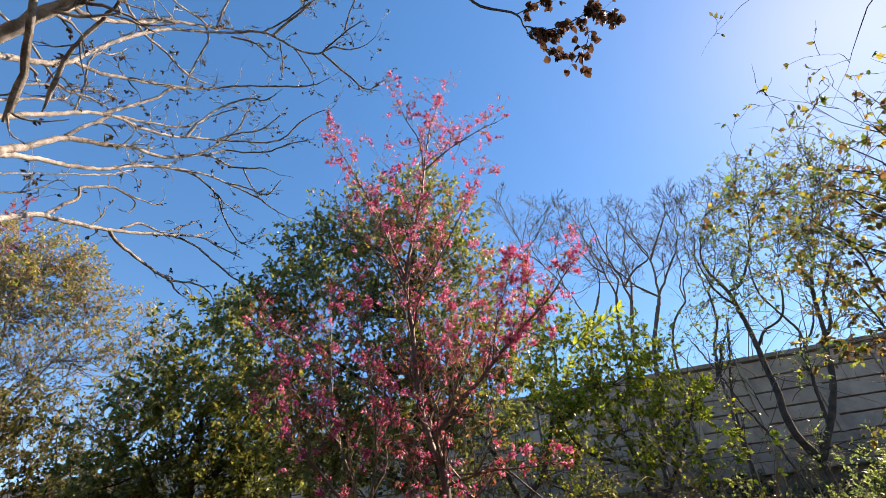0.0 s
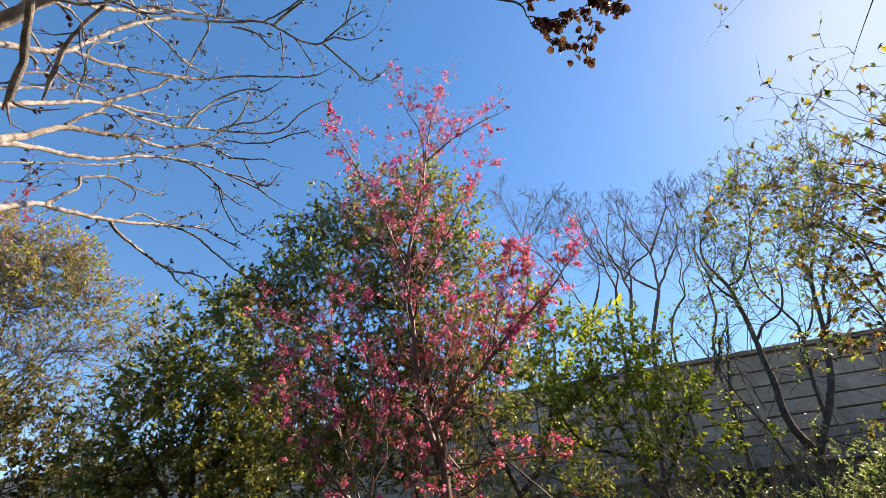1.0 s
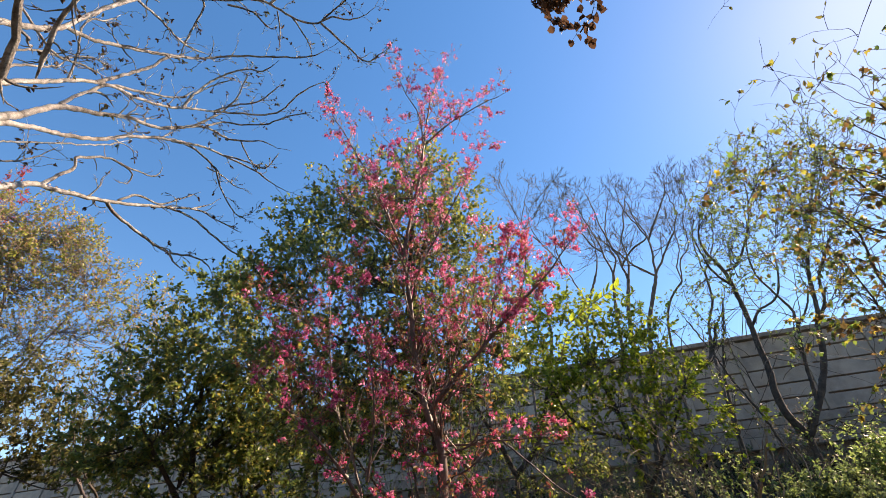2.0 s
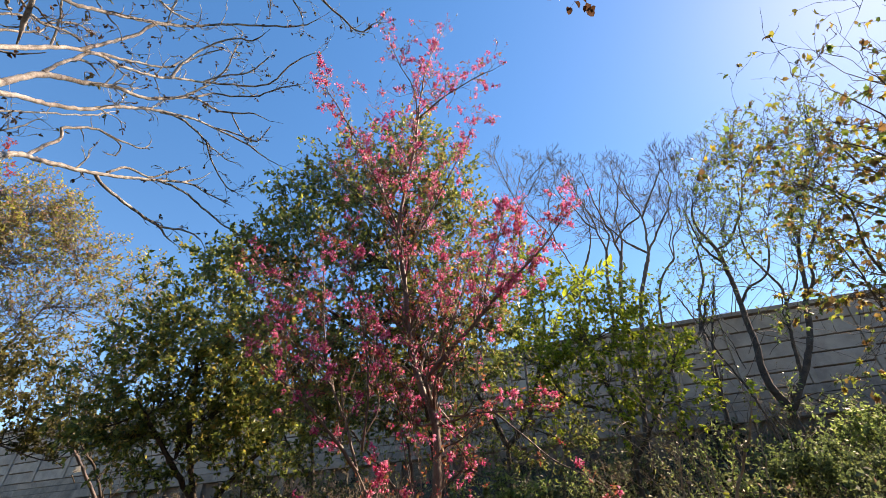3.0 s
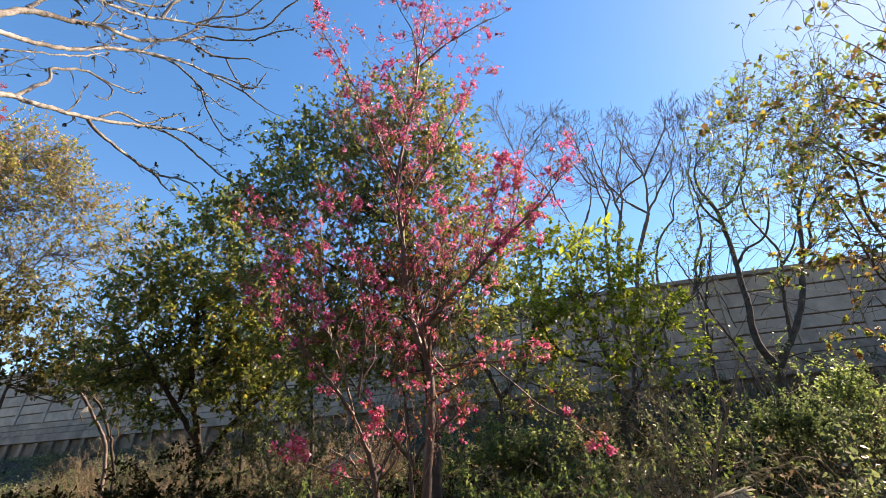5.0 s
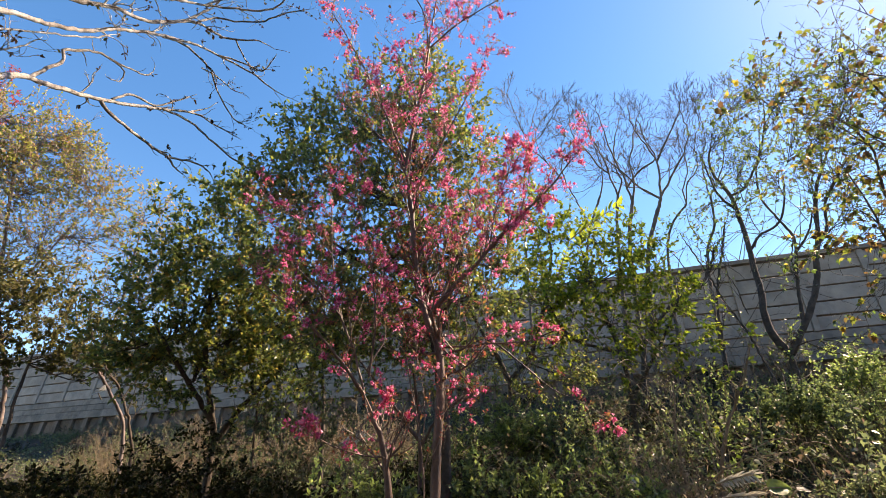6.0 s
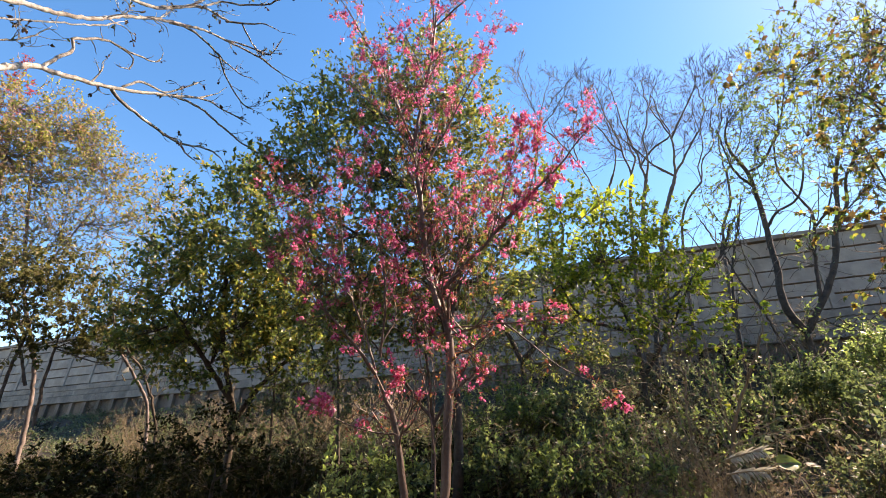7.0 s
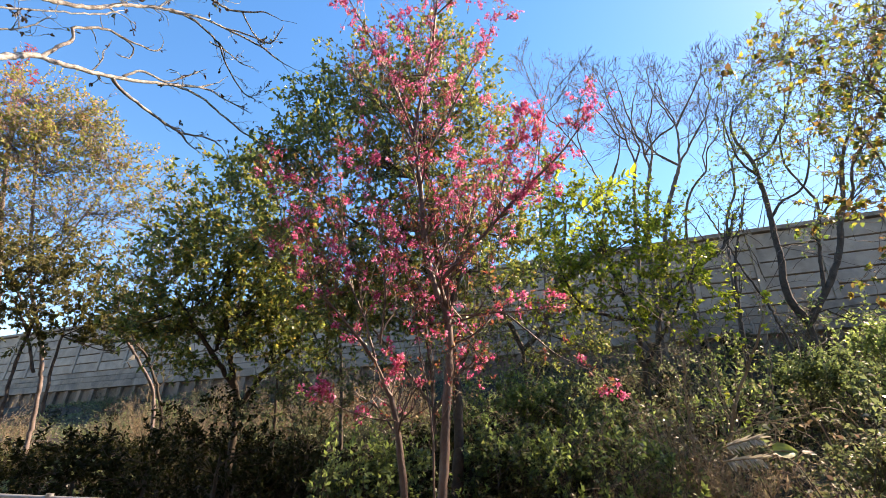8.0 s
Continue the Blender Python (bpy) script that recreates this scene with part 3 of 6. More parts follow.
    part("young_foliage", leaves("young_foliage", rng, p, w, 0.04, LEAF_BRONZE, 0.5, 0.2), root, "few small green and bronze leaves", "stuff")


cherry()

# dense evergreen behind the cherry
clump_tree("evergreen_tree", "dense dark green evergreen tree behind the cherry", foot((0.40, 7.15, 1.10)),
           [(0.38, 7.12, 2.40), (0.10, 7.08, 4.14), (-0.24, 6.97, 6.27), (-0.34, 6.89, 8.49)],
           [([(0.10, 7.08, 4.14), (-0.90, 6.80, 4.75), (-1.86, 6.46, 5.30)], 0.035, 0.015), ([(0.22, 7.10, 3.58), (0.52, 6.98, 4.94), (0.71, 6.88, 6.24)], 0.05, 0.02)],
           [(-0.13, 6.91, 9.04, 0.63), (-0.75, 6.85, 8.13, 0.88), (0.40, 6.98, 8.16, 0.77), (-1.48, 6.64, 7.49, 0.77), (-2.14, 6.37, 6.78, 0.63), (-0.22, 6.98, 6.90, 1.04), (-1.08, 6.80, 6.25, 0.94),
            (-2.00, 6.42, 5.72, 0.73), (-2.41, 6.19, 5.76, 0.45), (0.72, 6.95, 6.42, 0.76), (-2.34, 6.29, 4.71, 0.68), (-1.50, 6.72, 4.86, 0.81), (-0.53, 6.96, 5.12, 0.85), (0.42, 6.98, 5.16, 0.76), (-1.80, 6.56, 4.00, 0.59),
            (-1.19, 6.94, 4.13, 0.67), (-0.49, 7.12, 4.37, 0.70), (0.25, 7.14, 4.40, 0.70), (0.87, 7.18, 5.28, 0.49), (0.82, 7.26, 4.47, 0.47), (1.17, 7.38, 6.10, 0.44), (1.29, 7.44, 5.09, 0.42), (0.63, 7.12, 7.18, 0.59), (-1.44, 6.81, 3.48, 0.51), (-0.71, 7.09, 3.58, 0.53), (0.08, 7.22, 3.74, 0.55)],
           21, BARK_DARK, LEAF_DARK, 0.074, 74, 0.08, per=9.5)

# broad dark tree lower down
clump_tree("evergreen_tree", "low broad dark leafy tree with several stems on the bank", foot((-3.22, 8.43, 1.95)),
           [(-3.36, 8.37, 2.48), (-3.58, 8.18, 3.21), (-3.77, 8.00, 4.18), (-3.81, 7.88, 5.49)],
           [([(-3.28, 8.41, 2.30), (-2.94, 8.36, 2.87), (-2.47, 8.42, 3.50), (-2.39, 8.36, 4.13)], 0.05, 0.02), ([(-3.39, 8.36, 2.57), (-3.98, 8.00, 3.35), (-4.42, 7.56, 4.01)], 0.05, 0.02)],
           [(-4.02, 7.78, 6.43, 0.50), (-3.52, 7.93, 6.16, 0.66), (-4.14, 7.71, 5.39, 0.73), (-3.44, 7.97, 5.07, 0.84), (-4.46, 7.63, 4.77, 0.60), (-4.64, 7.62, 4.02, 0.58), (-3.98, 7.81, 4.10, 0.79),
            (-3.16, 8.08, 4.02, 0.77), (-4.43, 7.75, 3.37, 0.47), (-3.70, 8.03, 3.37, 0.58), (-2.48, 8.42, 3.60, 0.52), (-3.96, 8.00, 2.87, 0.43),
            (-2.98, 8.15, 4.59, 0.63), (-2.39, 8.36, 4.13, 0.52), (-3.27, 8.13, 3.40, 0.54), (-4.74, 7.56, 3.50, 0.39), (-2.87, 8.29, 3.16, 0.40), (-3.70, 7.85, 4.56, 0.61)],
           22, BARK_DARK, LEAF_DARK, 0.085, 62, 0.06, per=9.5)

# turning tree at the far left
clump_tree("turning_tree", "tall tree with thinning green, yellow and rusty autumn leaves", foot((-9.20, 11.79, 2.00)),
           [(-9.52, 11.53, 3.51), (-9.98, 10.86, 5.29), (-10.21, 10.22, 7.31), (-10.48, 9.64, 9.52)],
           [([(-9.98, 10.86, 5.29), (-9.53, 10.86, 6.54), (-9.11, 10.96, 8.16)], 0.03, 0.012), ([(-9.68, 11.39, 4.03), (-10.37, 10.20, 5.74), (-10.92, 9.29, 7.03)], 0.035, 0.015)],
           [(-10.75, 9.33, 9.70, 0.79), (-10.21, 9.93, 9.40, 0.97), (-10.66, 9.44, 8.27, 1.04), (-9.53, 10.59, 9.19, 0.93), (-9.03, 11.03, 8.96, 0.64), (-10.02, 10.27, 8.21, 0.96), (-9.09, 11.11, 8.26, 0.71),
            (-11.01, 9.18, 7.42, 1.18), (-10.77, 9.62, 5.74, 1.15), (-10.96, 9.09, 9.01, 0.83), (-10.28, 9.71, 8.50, 0.71), (-9.92, 10.23, 9.66, 0.62),
            (-10.37, 9.91, 6.96, 0.96), (-9.71, 10.70, 6.95, 1.09), (-8.88, 11.28, 7.29, 0.92), (-9.89, 10.40, 6.15, 0.83)],
           23, TWIG_ROSY, LEAF_MIX, 0.075, 60, 0.055, per=6.5, lift=0.12, bare_from=12, least=0.006)
clump_tree("cherry_tree", "distant cherry tree with dull red blossom behind the turning tree", foot((-10.87, 12.35, 1.99)),
           [(-11.31, 11.95, 4.12), (-11.89, 11.06, 7.77), (-12.13, 10.34, 10.69)], [],
           [(-12.20, 10.25, 11.24, 0.36), (-12.19, 10.27, 10.41, 0.48), (-12.27, 10.17, 9.53, 0.61), (-12.26, 10.18, 12.16, 0.20)], 35, BARK_CHERRY, PETAL_RED, 0.07, 40, 0.09, per=6, inner=0.4)
clump_tree("small_tree", "small green leafy tree leaning by the barrier", foot((-8.34, 9.91, 2.11)),
           [(-8.54, 9.74, 3.18), (-8.46, 9.67, 3.99), (-8.45, 9.55, 4.84)],
           [([(-8.00, 10.19, 2.25), (-8.03, 10.04, 3.25), (-7.98, 9.95, 4.09)], 0.04, 0.02), ([(-8.29, 9.96, 3.00), (-8.53, 9.61, 3.85), (-8.78, 9.25, 4.46)], 0.035, 0.015)],
           [(-8.85, 9.17, 5.06, 0.71), (-8.34, 9.64, 5.01, 0.74), (-7.87, 10.04, 4.64, 0.63), (-8.47, 9.53, 4.32, 0.60), (-9.06, 8.96, 4.35, 0.68), (-7.55, 10.29, 4.33, 0.38), (-7.27, 10.49, 4.07, 0.46), (-7.83, 10.07, 3.94, 0.42), (-6.73, 10.73, 3.95, 0.47), (-6.05, 11.02, 4.04, 0.46), (-8.27, 9.70, 3.77, 0.33)],
           24, BARK_GREY, LEAF_OLIVE, 0.085, 50, 0.045, per=12, least=0.005)
clump_tree("sparse_tree", "thin straggling tree with few yellowish leaves", foot((-6.68, 12.28, 2.23)),
           [(-7.01, 12.09, 3.00), (-7.57, 11.50, 4.12), (-7.53, 11.28, 5.84), (-7.57, 11.01, 8.06)],
           [([(-7.46, 11.57, 3.86), (-8.00, 10.95, 4.80), (-8.24, 10.64, 5.70)], 0.03, 0.01), ([(-7.50, 11.55, 4.27), (-7.04, 11.60, 6.15), (-7.06, 11.47, 7.63)], 0.03, 0.01)],
           [(-7.57, 11.01, 8.06, 0.62), (-7.73, 11.02, 7.02, 0.67), (-7.17, 11.40, 7.59, 0.70), (-6.79, 11.64, 6.85, 0.62), (-7.82, 11.08, 5.75, 0.72), (-7.23, 11.48, 5.93, 0.74), (-8.09, 10.88, 5.21, 0.55), (-7.44, 11.47, 4.69, 0.64)],
           25, TWIG_ROSY, LEAF_MIX, 0.075, 40, 0.045, per=5, least=0.0065)

# yellow-green tree right of the cherry
clump_tree("leafy_tree", "bright yellow-green leafy tree hung with dry climbers", foot((4.23, 9.69, 2.22)),
           [(4.30, 9.66, 3.08), (4.22, 9.58, 4.22), (3.87, 9.62, 5.65), (3.63, 9.60, 6.94)],
           [([(4.30, 9.66, 3.41), (4.88, 9.27, 4.39), (5.48, 8.82, 5.62)], 0.04, 0.015), ([(4.18, 9.60, 4.35), (3.22, 9.85, 4.78), (2.69, 9.90, 6.02)], 0.04, 0.015)],
           [(2.74, 9.88, 7.63, 0.63), (3.37, 9.59, 7.07, 0.67), (4.06, 9.44, 7.09, 0.59), (2.60, 9.92, 6.47, 0.67), (3.54, 9.63, 6.07, 0.78), (4.49, 9.35, 6.24, 0.63), (4.96, 9.12, 5.87, 0.43),
            (3.99, 9.46, 5.06, 0.67), (4.67, 9.15, 4.84, 0.59), (2.76, 9.88, 5.31, 0.51), (4.24, 9.25, 4.07, 0.46), (2.30, 9.99, 4.66, 0.44), (3.07, 9.79, 4.75, 0.52), (5.30, 8.95, 5.20, 0.50), (5.10, 8.90, 4.30, 0.48), (3.20, 9.55, 5.60, 0.60), (4.90, 9.05, 6.60, 0.45)],
           26, BARK_DARK, LEAF_LIME, 0.10, 38, 0.06, per=8.5, droop=0.6)
clump_tree("forked_tree", "dark forked tree with sparse leaves before the barrier", foot((2.14, 11.86, 2.57)),
           [(2.23, 11.84, 3.63), (2.21, 11.84, 4.27)],
           [([(2.21, 11.84, 4.23), (1.87, 11.80, 4.91), (1.29, 11.77, 5.99), (1.14, 11.68, 7.30)], 0.07, 0.02), ([(2.22, 11.84, 4.20), (2.73, 11.74, 4.77), (3.16, 11.64, 5.99), (3.48, 11.44, 7.60), (3.41, 11.36, 9.03)], 0.07, 0.02)],
           [(1.31, 11.77, 7.17, 0.71), (3.31, 11.60, 6.98, 0.54), (1.89, 11.70, 5.98, 0.61), (1.57, 11.74, 4.89, 0.66), (3.30, 11.60, 5.05, 0.65), (2.59, 11.67, 6.48, 0.69), (3.75, 11.46, 4.16, 0.56), (1.13, 11.69, 5.95, 0.68), (2.66, 11.65, 4.03, 0.49)],
           27, BARK_DARK, LEAF_DARK, 0.08, 36, 0.10, per=11)

clump_tree("thicket_tree", "tangle of thin dark stems with few leaves behind the cherry", foot((0.07, 8.23, 1.67)),
           [(0.03, 8.23, 2.37), (-0.07, 8.23, 3.12), (-0.21, 8.22, 3.93)],
           [([(0.04, 8.23, 2.28), (0.52, 8.22, 3.13), (0.92, 8.19, 3.95)], 0.03, 0.01), ([(0.01, 8.23, 2.37), (-0.67, 8.19, 3.19), (-1.30, 8.01, 3.83)], 0.03, 0.01)],
           [(-0.83, 8.18, 4.11, 0.57), (-0.10, 8.23, 3.93, 0.57), (0.62, 8.21, 3.74, 0.56), (-1.16, 8.03, 3.43, 0.44), (0.90, 8.09, 3.02, 0.43), (-0.47, 8.21, 3.10, 0.49), (0.30, 8.23, 4.60, 0.53), (-1.54, 7.96, 4.33, 0.46), (-0.35, 8.22, 4.81, 0.54), (1.31, 8.14, 3.53, 0.40)],
           29, BARK_CHERRY, LEAF_DARK, 0.06, 50, 0.04, per=3.2, least=0.0025)
clump_tree("evergreen_tree", "bushy dark evergreen close under the barrier", foot((-2.21, 12.31, 2.49)),
           [(-2.40, 12.28, 3.58), (-2.59, 12.13, 4.72)],
           [([(-2.37, 12.28, 3.44), (-3.11, 12.01, 4.37), (-3.47, 11.80, 5.21)], 0.04, 0.015)],
           [(-3.20, 11.88, 5.25, 0.67), (-2.33, 12.19, 5.06, 0.68), (-1.65, 12.31, 5.76, 0.71), (-3.35, 11.83, 4.32, 0.51), (-3.83, 11.68, 5.79, 0.68)],
           30, BARK_DARK, LEAF_DARK, 0.09, 40, 0.06, per=10)

# Bushes added to shade the bank; three also carry shade in their leaf colour.
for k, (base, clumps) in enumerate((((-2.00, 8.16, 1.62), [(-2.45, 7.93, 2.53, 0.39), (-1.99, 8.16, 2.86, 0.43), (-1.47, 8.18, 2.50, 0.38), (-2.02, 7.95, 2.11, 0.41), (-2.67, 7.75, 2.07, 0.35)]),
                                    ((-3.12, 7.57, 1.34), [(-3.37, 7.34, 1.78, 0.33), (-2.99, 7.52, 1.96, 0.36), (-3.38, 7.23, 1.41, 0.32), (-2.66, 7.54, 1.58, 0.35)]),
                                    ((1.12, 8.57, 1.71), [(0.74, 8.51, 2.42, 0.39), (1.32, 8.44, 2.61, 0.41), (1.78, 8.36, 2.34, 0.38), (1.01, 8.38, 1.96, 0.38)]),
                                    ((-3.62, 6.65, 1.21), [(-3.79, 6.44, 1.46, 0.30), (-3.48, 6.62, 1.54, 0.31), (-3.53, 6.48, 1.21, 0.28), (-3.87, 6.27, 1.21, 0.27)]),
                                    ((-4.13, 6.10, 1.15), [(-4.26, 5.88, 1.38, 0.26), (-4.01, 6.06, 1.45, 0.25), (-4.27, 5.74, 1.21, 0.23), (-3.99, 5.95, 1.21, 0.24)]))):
    clump_tree("tall_bush", "tall bush added to shade the bank, some with shade in the leaf colour", foot(base), [tuple(np.array(foot(base)) + (0.05, 0.0, 0.5)), tuple(np.array(foot(base)) + (0.0, 0.05, 1.0))], [],
               clumps, 160 + k, BARK_DARK, (LEAF_IVY, LEAF_SHADED, LEAF_FRESH, LEAF_SHADED, LEAF_SHADED)[k], 0.06, 70, 0.04, per=8, group="tall bushes on the bank")

def low_bush(at, size, seed, foliage, leaf=0.06):
    """A rounded leafy bush: a few dense heads of different height on short stems."""
    rng = np.random.default_rng(seed)
    base = np.array(foot(at))
    heads = [(base[0] + size * rng.uniform(-0.8, 0.8), base[1] + size * rng.uniform(-0.5, 0.5), at[2] + size * rng.uniform(-0.55, 0.15), size * rng.uniform(0.42, 0.68)) for _ in range(6)]
    clump_tree("low_bush", "rounded glossy green bush with sunlit top leaves", tuple(base), [tuple(base + (0.03, 0.0, 0.2)), tuple((base + np.array((base[0], base[1], at[2]))) / 2)], [],
               heads, seed, BARK_DARK, foliage, leaf, 80, 0.025, per=8, group="low bushes on the bank")


for n, (at, size, foliage) in enumerate((((7.60, 8.63, 3.26), 0.5, LEAF_BUSH), ((8.82, 9.13, 4.00), 0.45, LEAF_FRESH), ((6.76, 8.54, 3.12), 0.5, LEAF_BUSH), ((2.66, 7.29, 1.94), 0.42, LEAF_BUSH), ((2.26, 7.94, 2.44), 0.45, LEAF_IVY),
                                         ((1.61, 7.89, 2.46), 0.4, LEAF_FRESH), ((4.85, 5.58, 1.56), 0.38, LEAF_IVY), ((3.11, 6.58, 1.45), 0.35, LEAF_FRESH),
                                         ((-0.53, 6.30, 1.39), 0.35, LEAF_BUSH), ((-0.94, 6.04, 1.23), 0.3, LEAF_BUSH), ((1.83, 6.92, 1.55), 0.42, LEAF_FRESH), ((1.03, 7.17, 1.60), 0.42, LEAF_BUSH))):
    low_bush(at, size, 400 + n, foliage, 0.055 + 0.006 * (n % 3))

# tree with small fresh leaves on forked limbs, close to the barrier
clump_tree("fresh_tree", "forked dark tree with small fresh green leaves", foot((9.70, 11.70, 3.83)),
           [(9.69, 11.71, 4.60), (9.68, 11.71, 5.12)],
           [([(9.68, 11.71, 5.09), (9.45, 11.79, 5.68), (9.41, 11.81, 6.25), (9.51, 11.77, 6.92), (9.51, 11.77, 7.45), (9.56, 11.76, 8.18), (9.58, 11.75, 9.15), (9.53, 11.76, 10.21), (9.32, 11.85, 10.93), (9.27, 11.87, 11.64), (9.61, 11.74, 12.79)], 0.105, 0.025),
            ([(9.71, 11.70, 5.12), (10.18, 11.52, 5.85), (10.53, 11.38, 6.46), (10.87, 11.25, 7.26), (11.00, 11.20, 7.86), (11.18, 11.13, 8.29), (11.44, 11.03, 9.40), (11.66, 10.95, 10.08), (12.09, 10.78, 10.94), (12.66, 10.56, 11.93)], 0.098, 0.025),
            ([(10.18, 11.51, 5.88), (10.39, 11.44, 7.15), (10.64, 11.34, 8.20), (10.66, 11.33, 8.61), (10.49, 11.40, 9.15), (10.27, 11.48, 9.95), (10.37, 11.44, 10.91), (10.78, 11.29, 11.97)], 0.05, 0.018),
            ([(11.10, 11.16, 8.12), (11.47, 11.02, 8.62), (11.68, 10.94, 9.46), (12.16, 10.75, 10.28), (12.78, 10.52, 11.21)], 0.05, 0.018),
            ([(10.58, 11.36, 7.98), (11.07, 11.18, 8.65), (11.38, 11.06, 9.38)], 0.034, 0.018),
            ([(9.57, 11.75, 8.22), (9.92, 11.62, 8.70), (10.46, 11.41, 9.03), (10.84, 11.26, 9.94), (11.04, 11.19, 10.98)], 0.042, 0.018),
            ([(9.56, 11.75, 9.67), (9.25, 11.87, 10.27), (9.14, 11.92, 11.20), (9.10, 11.93, 12.17)], 0.042, 0.018),
            ([(9.53, 11.76, 10.21), (9.87, 11.64, 10.36), (10.60, 11.36, 11.54), (11.08, 11.17, 12.87), (11.32, 11.08, 14.11)], 0.042, 0.016)],
           [(10.46, 10.19, 13.91, 0.70), (9.96, 10.67, 13.21, 0.80), (10.58, 10.06, 12.59, 0.84), (9.38, 11.31, 12.17, 0.81), (10.04, 10.73, 11.45, 0.84), (10.67, 10.12, 11.12, 0.80), (9.07, 11.69, 10.69, 0.70),
            (9.36, 11.58, 9.38, 0.59), (11.09, 9.65, 11.11, 0.85), (10.76, 10.31, 9.51, 0.69), (11.22, 9.65, 9.76, 0.89), (11.53, 9.12, 11.42, 0.91), (8.64, 12.24, 9.80, 0.44),
            (10.34, 10.72, 10.20, 0.73), (11.08, 10.11, 8.30, 0.66), (11.77, 8.64, 12.78, 0.92), (11.23, 9.34, 12.71, 0.88), (9.66, 11.21, 10.76, 0.68), (9.69, 11.57, 5.54, 0.41), (10.29, 11.04, 5.09, 0.49), (10.12, 11.20, 7.34, 0.38)],
           28, BARK_DARK, LEAF_FRESH, 0.10, 34, 0.13, per=2.6, least=0.0075)


# bare trees along the barrier
def bare_tree(base, trunk, limbs, seed, r0):
    """Leafless: a few long limbs, each forking again and again into a fan of fine crooked twigs."""
    rng = np.random.default_rng(seed)
    root = thing("bare_tree", base, "leafless tree forking into a fan of fine crooked grey twigs", "tree", "bare trees along the barrier")
    me, line, r = limb_mesh("trunk", [base, *trunk], r0, r0 * 0.72, BARK_GREY, root, rng, 8)
    part("trunk", me, root)

    def fork(wood, p, d, length, thick, level):
        pts = [p]
        for _ in range(5):
            d = unit(d + rng.normal(0, 0.15, 3) + [0, 0, 0.05])
            pts.append(pts[-1] + d * length / 5)
        pts = np.array(pts)
        wood.tube(pts, np.linspace(thick, max(thick * 0.7, 0.0055), 6), 4 if thick > 0.015 else 3)
        if level == 0:
            return
        for k in range(int(rng.integers(0, 3))):
            i = rng.integers(1, 5)
            shoot(wood, rng, pts[i], d + rng.normal(0, 0.7, 3), length * rng.uniform(0.4, 1.0), max(0.0065, thick * 0.4), 0.06, 0.2, 5, 3, 0.005)
        side = unit(np.cross(d, rng.normal(0, 1, 3)))
        for sign in (1, -1, 0)[:3 if rng.random() < 0.35 else 2]:
            way = unit(d + side * sign * rng.uniform(0.25, 0.6) + rng.normal(0, 0.12, 3))
            fork(wood, pts[-1], way, length * rng.uniform(0.68, 0.95), max(0.0068, thick * rng.uniform(0.55, 0.72)), level - 1)

    for pts in limbs:
        wood = Wood()
        line, r = limb_line(pts, r0 * 0.5, r0 * 0.22, rng, 0.02, 0.05, 0.25)
        r = np.linspace(r0 * 0.5, max(r0 * 0.2, 0.012), len(line))
        wood.tube(local(root, line), r, 6)
        n = len(line)
        for k in range(n // 6, n, 2):
            d = unit(line[min(k + 1, n - 1)] - line[k - 1])
            fork(wood, local(root, line[k]), unit(d + rng.normal(0, 0.75, 3) + [0, 0, 0.3]), rng.uniform(0.5, 0.8) * (1.15 - 0.55 * k / n), max(0.009, r[k] * 0.45), 3)
        fork(wood, local(root, line[-1]), unit(line[-1] - line[-3]), 0.38, r[-1], 3)
        part("limb", wood.mesh("limb", BARK_GREY), root)


bare_tree(foot((6.82, 14.09, 7.79)), [(7.11, 13.98, 9.70), (7.44, 13.85, 11.30)], [[(7.43, 13.86, 11.25), (7.37, 13.88, 11.95), (7.25, 13.93, 12.78), (7.08, 13.99, 13.65), (6.98, 14.03, 14.70), (6.85, 14.08, 15.82)],
           [(7.43, 13.86, 11.25), (7.62, 13.78, 12.16), (7.62, 13.79, 13.09), (7.89, 13.68, 14.15), (8.20, 13.56, 15.25)],
           [(7.37, 13.88, 11.95), (7.77, 13.73, 12.52), (8.19, 13.56, 12.82), (8.47, 13.46, 13.02), (8.28, 13.53, 13.90), (8.23, 13.55, 14.79)]], 31, 0.085)
bare_tree(foot((6.66, 14.90, 8.13)), [(7.13, 14.72, 10.85), (7.33, 14.65, 12.10)], [[(7.33, 14.65, 12.10), (7.17, 14.71, 13.24), (7.03, 14.76, 14.29), (6.73, 14.88, 15.61), (6.53, 14.95, 16.83)],
           [(7.33, 14.65, 12.10), (7.57, 14.55, 12.86), (7.42, 14.61, 13.61), (7.55, 14.56, 14.61), (7.88, 14.43, 15.92)],
           [(7.17, 14.71, 13.24), (6.90, 14.81, 13.59), (6.50, 14.96, 14.58), (6.07, 15.13, 15.64), (6.07, 15.13, 16.80)]], 32, 0.075)
bare_tree(foot((6.85, 13.65, 7.61)), [(7.40, 13.44, 8.97), (7.82, 13.28, 10.23), (8.11, 13.17, 10.99)], [[(8.11, 13.17, 10.99), (8.23, 13.12, 12.08), (8.23, 13.12, 12.73), (8.04, 13.19, 13.45), (7.79, 13.29, 14.22), (7.75, 13.30, 15.27)],
           [(8.11, 13.17, 10.99), (7.56, 13.38, 11.60), (7.21, 13.51, 12.26), (6.91, 13.63, 12.73), (6.67, 13.72, 13.12)],
           [(8.12, 13.16, 11.06), (8.68, 12.95, 11.97), (9.14, 12.77, 12.76), (9.46, 12.65, 13.75), (9.38, 12.68, 14.77)],
           [(8.26, 13.11, 12.59), (8.68, 12.95, 13.42), (9.14, 12.77, 14.26), (9.44, 12.66, 15.04)]], 33, 0.085)
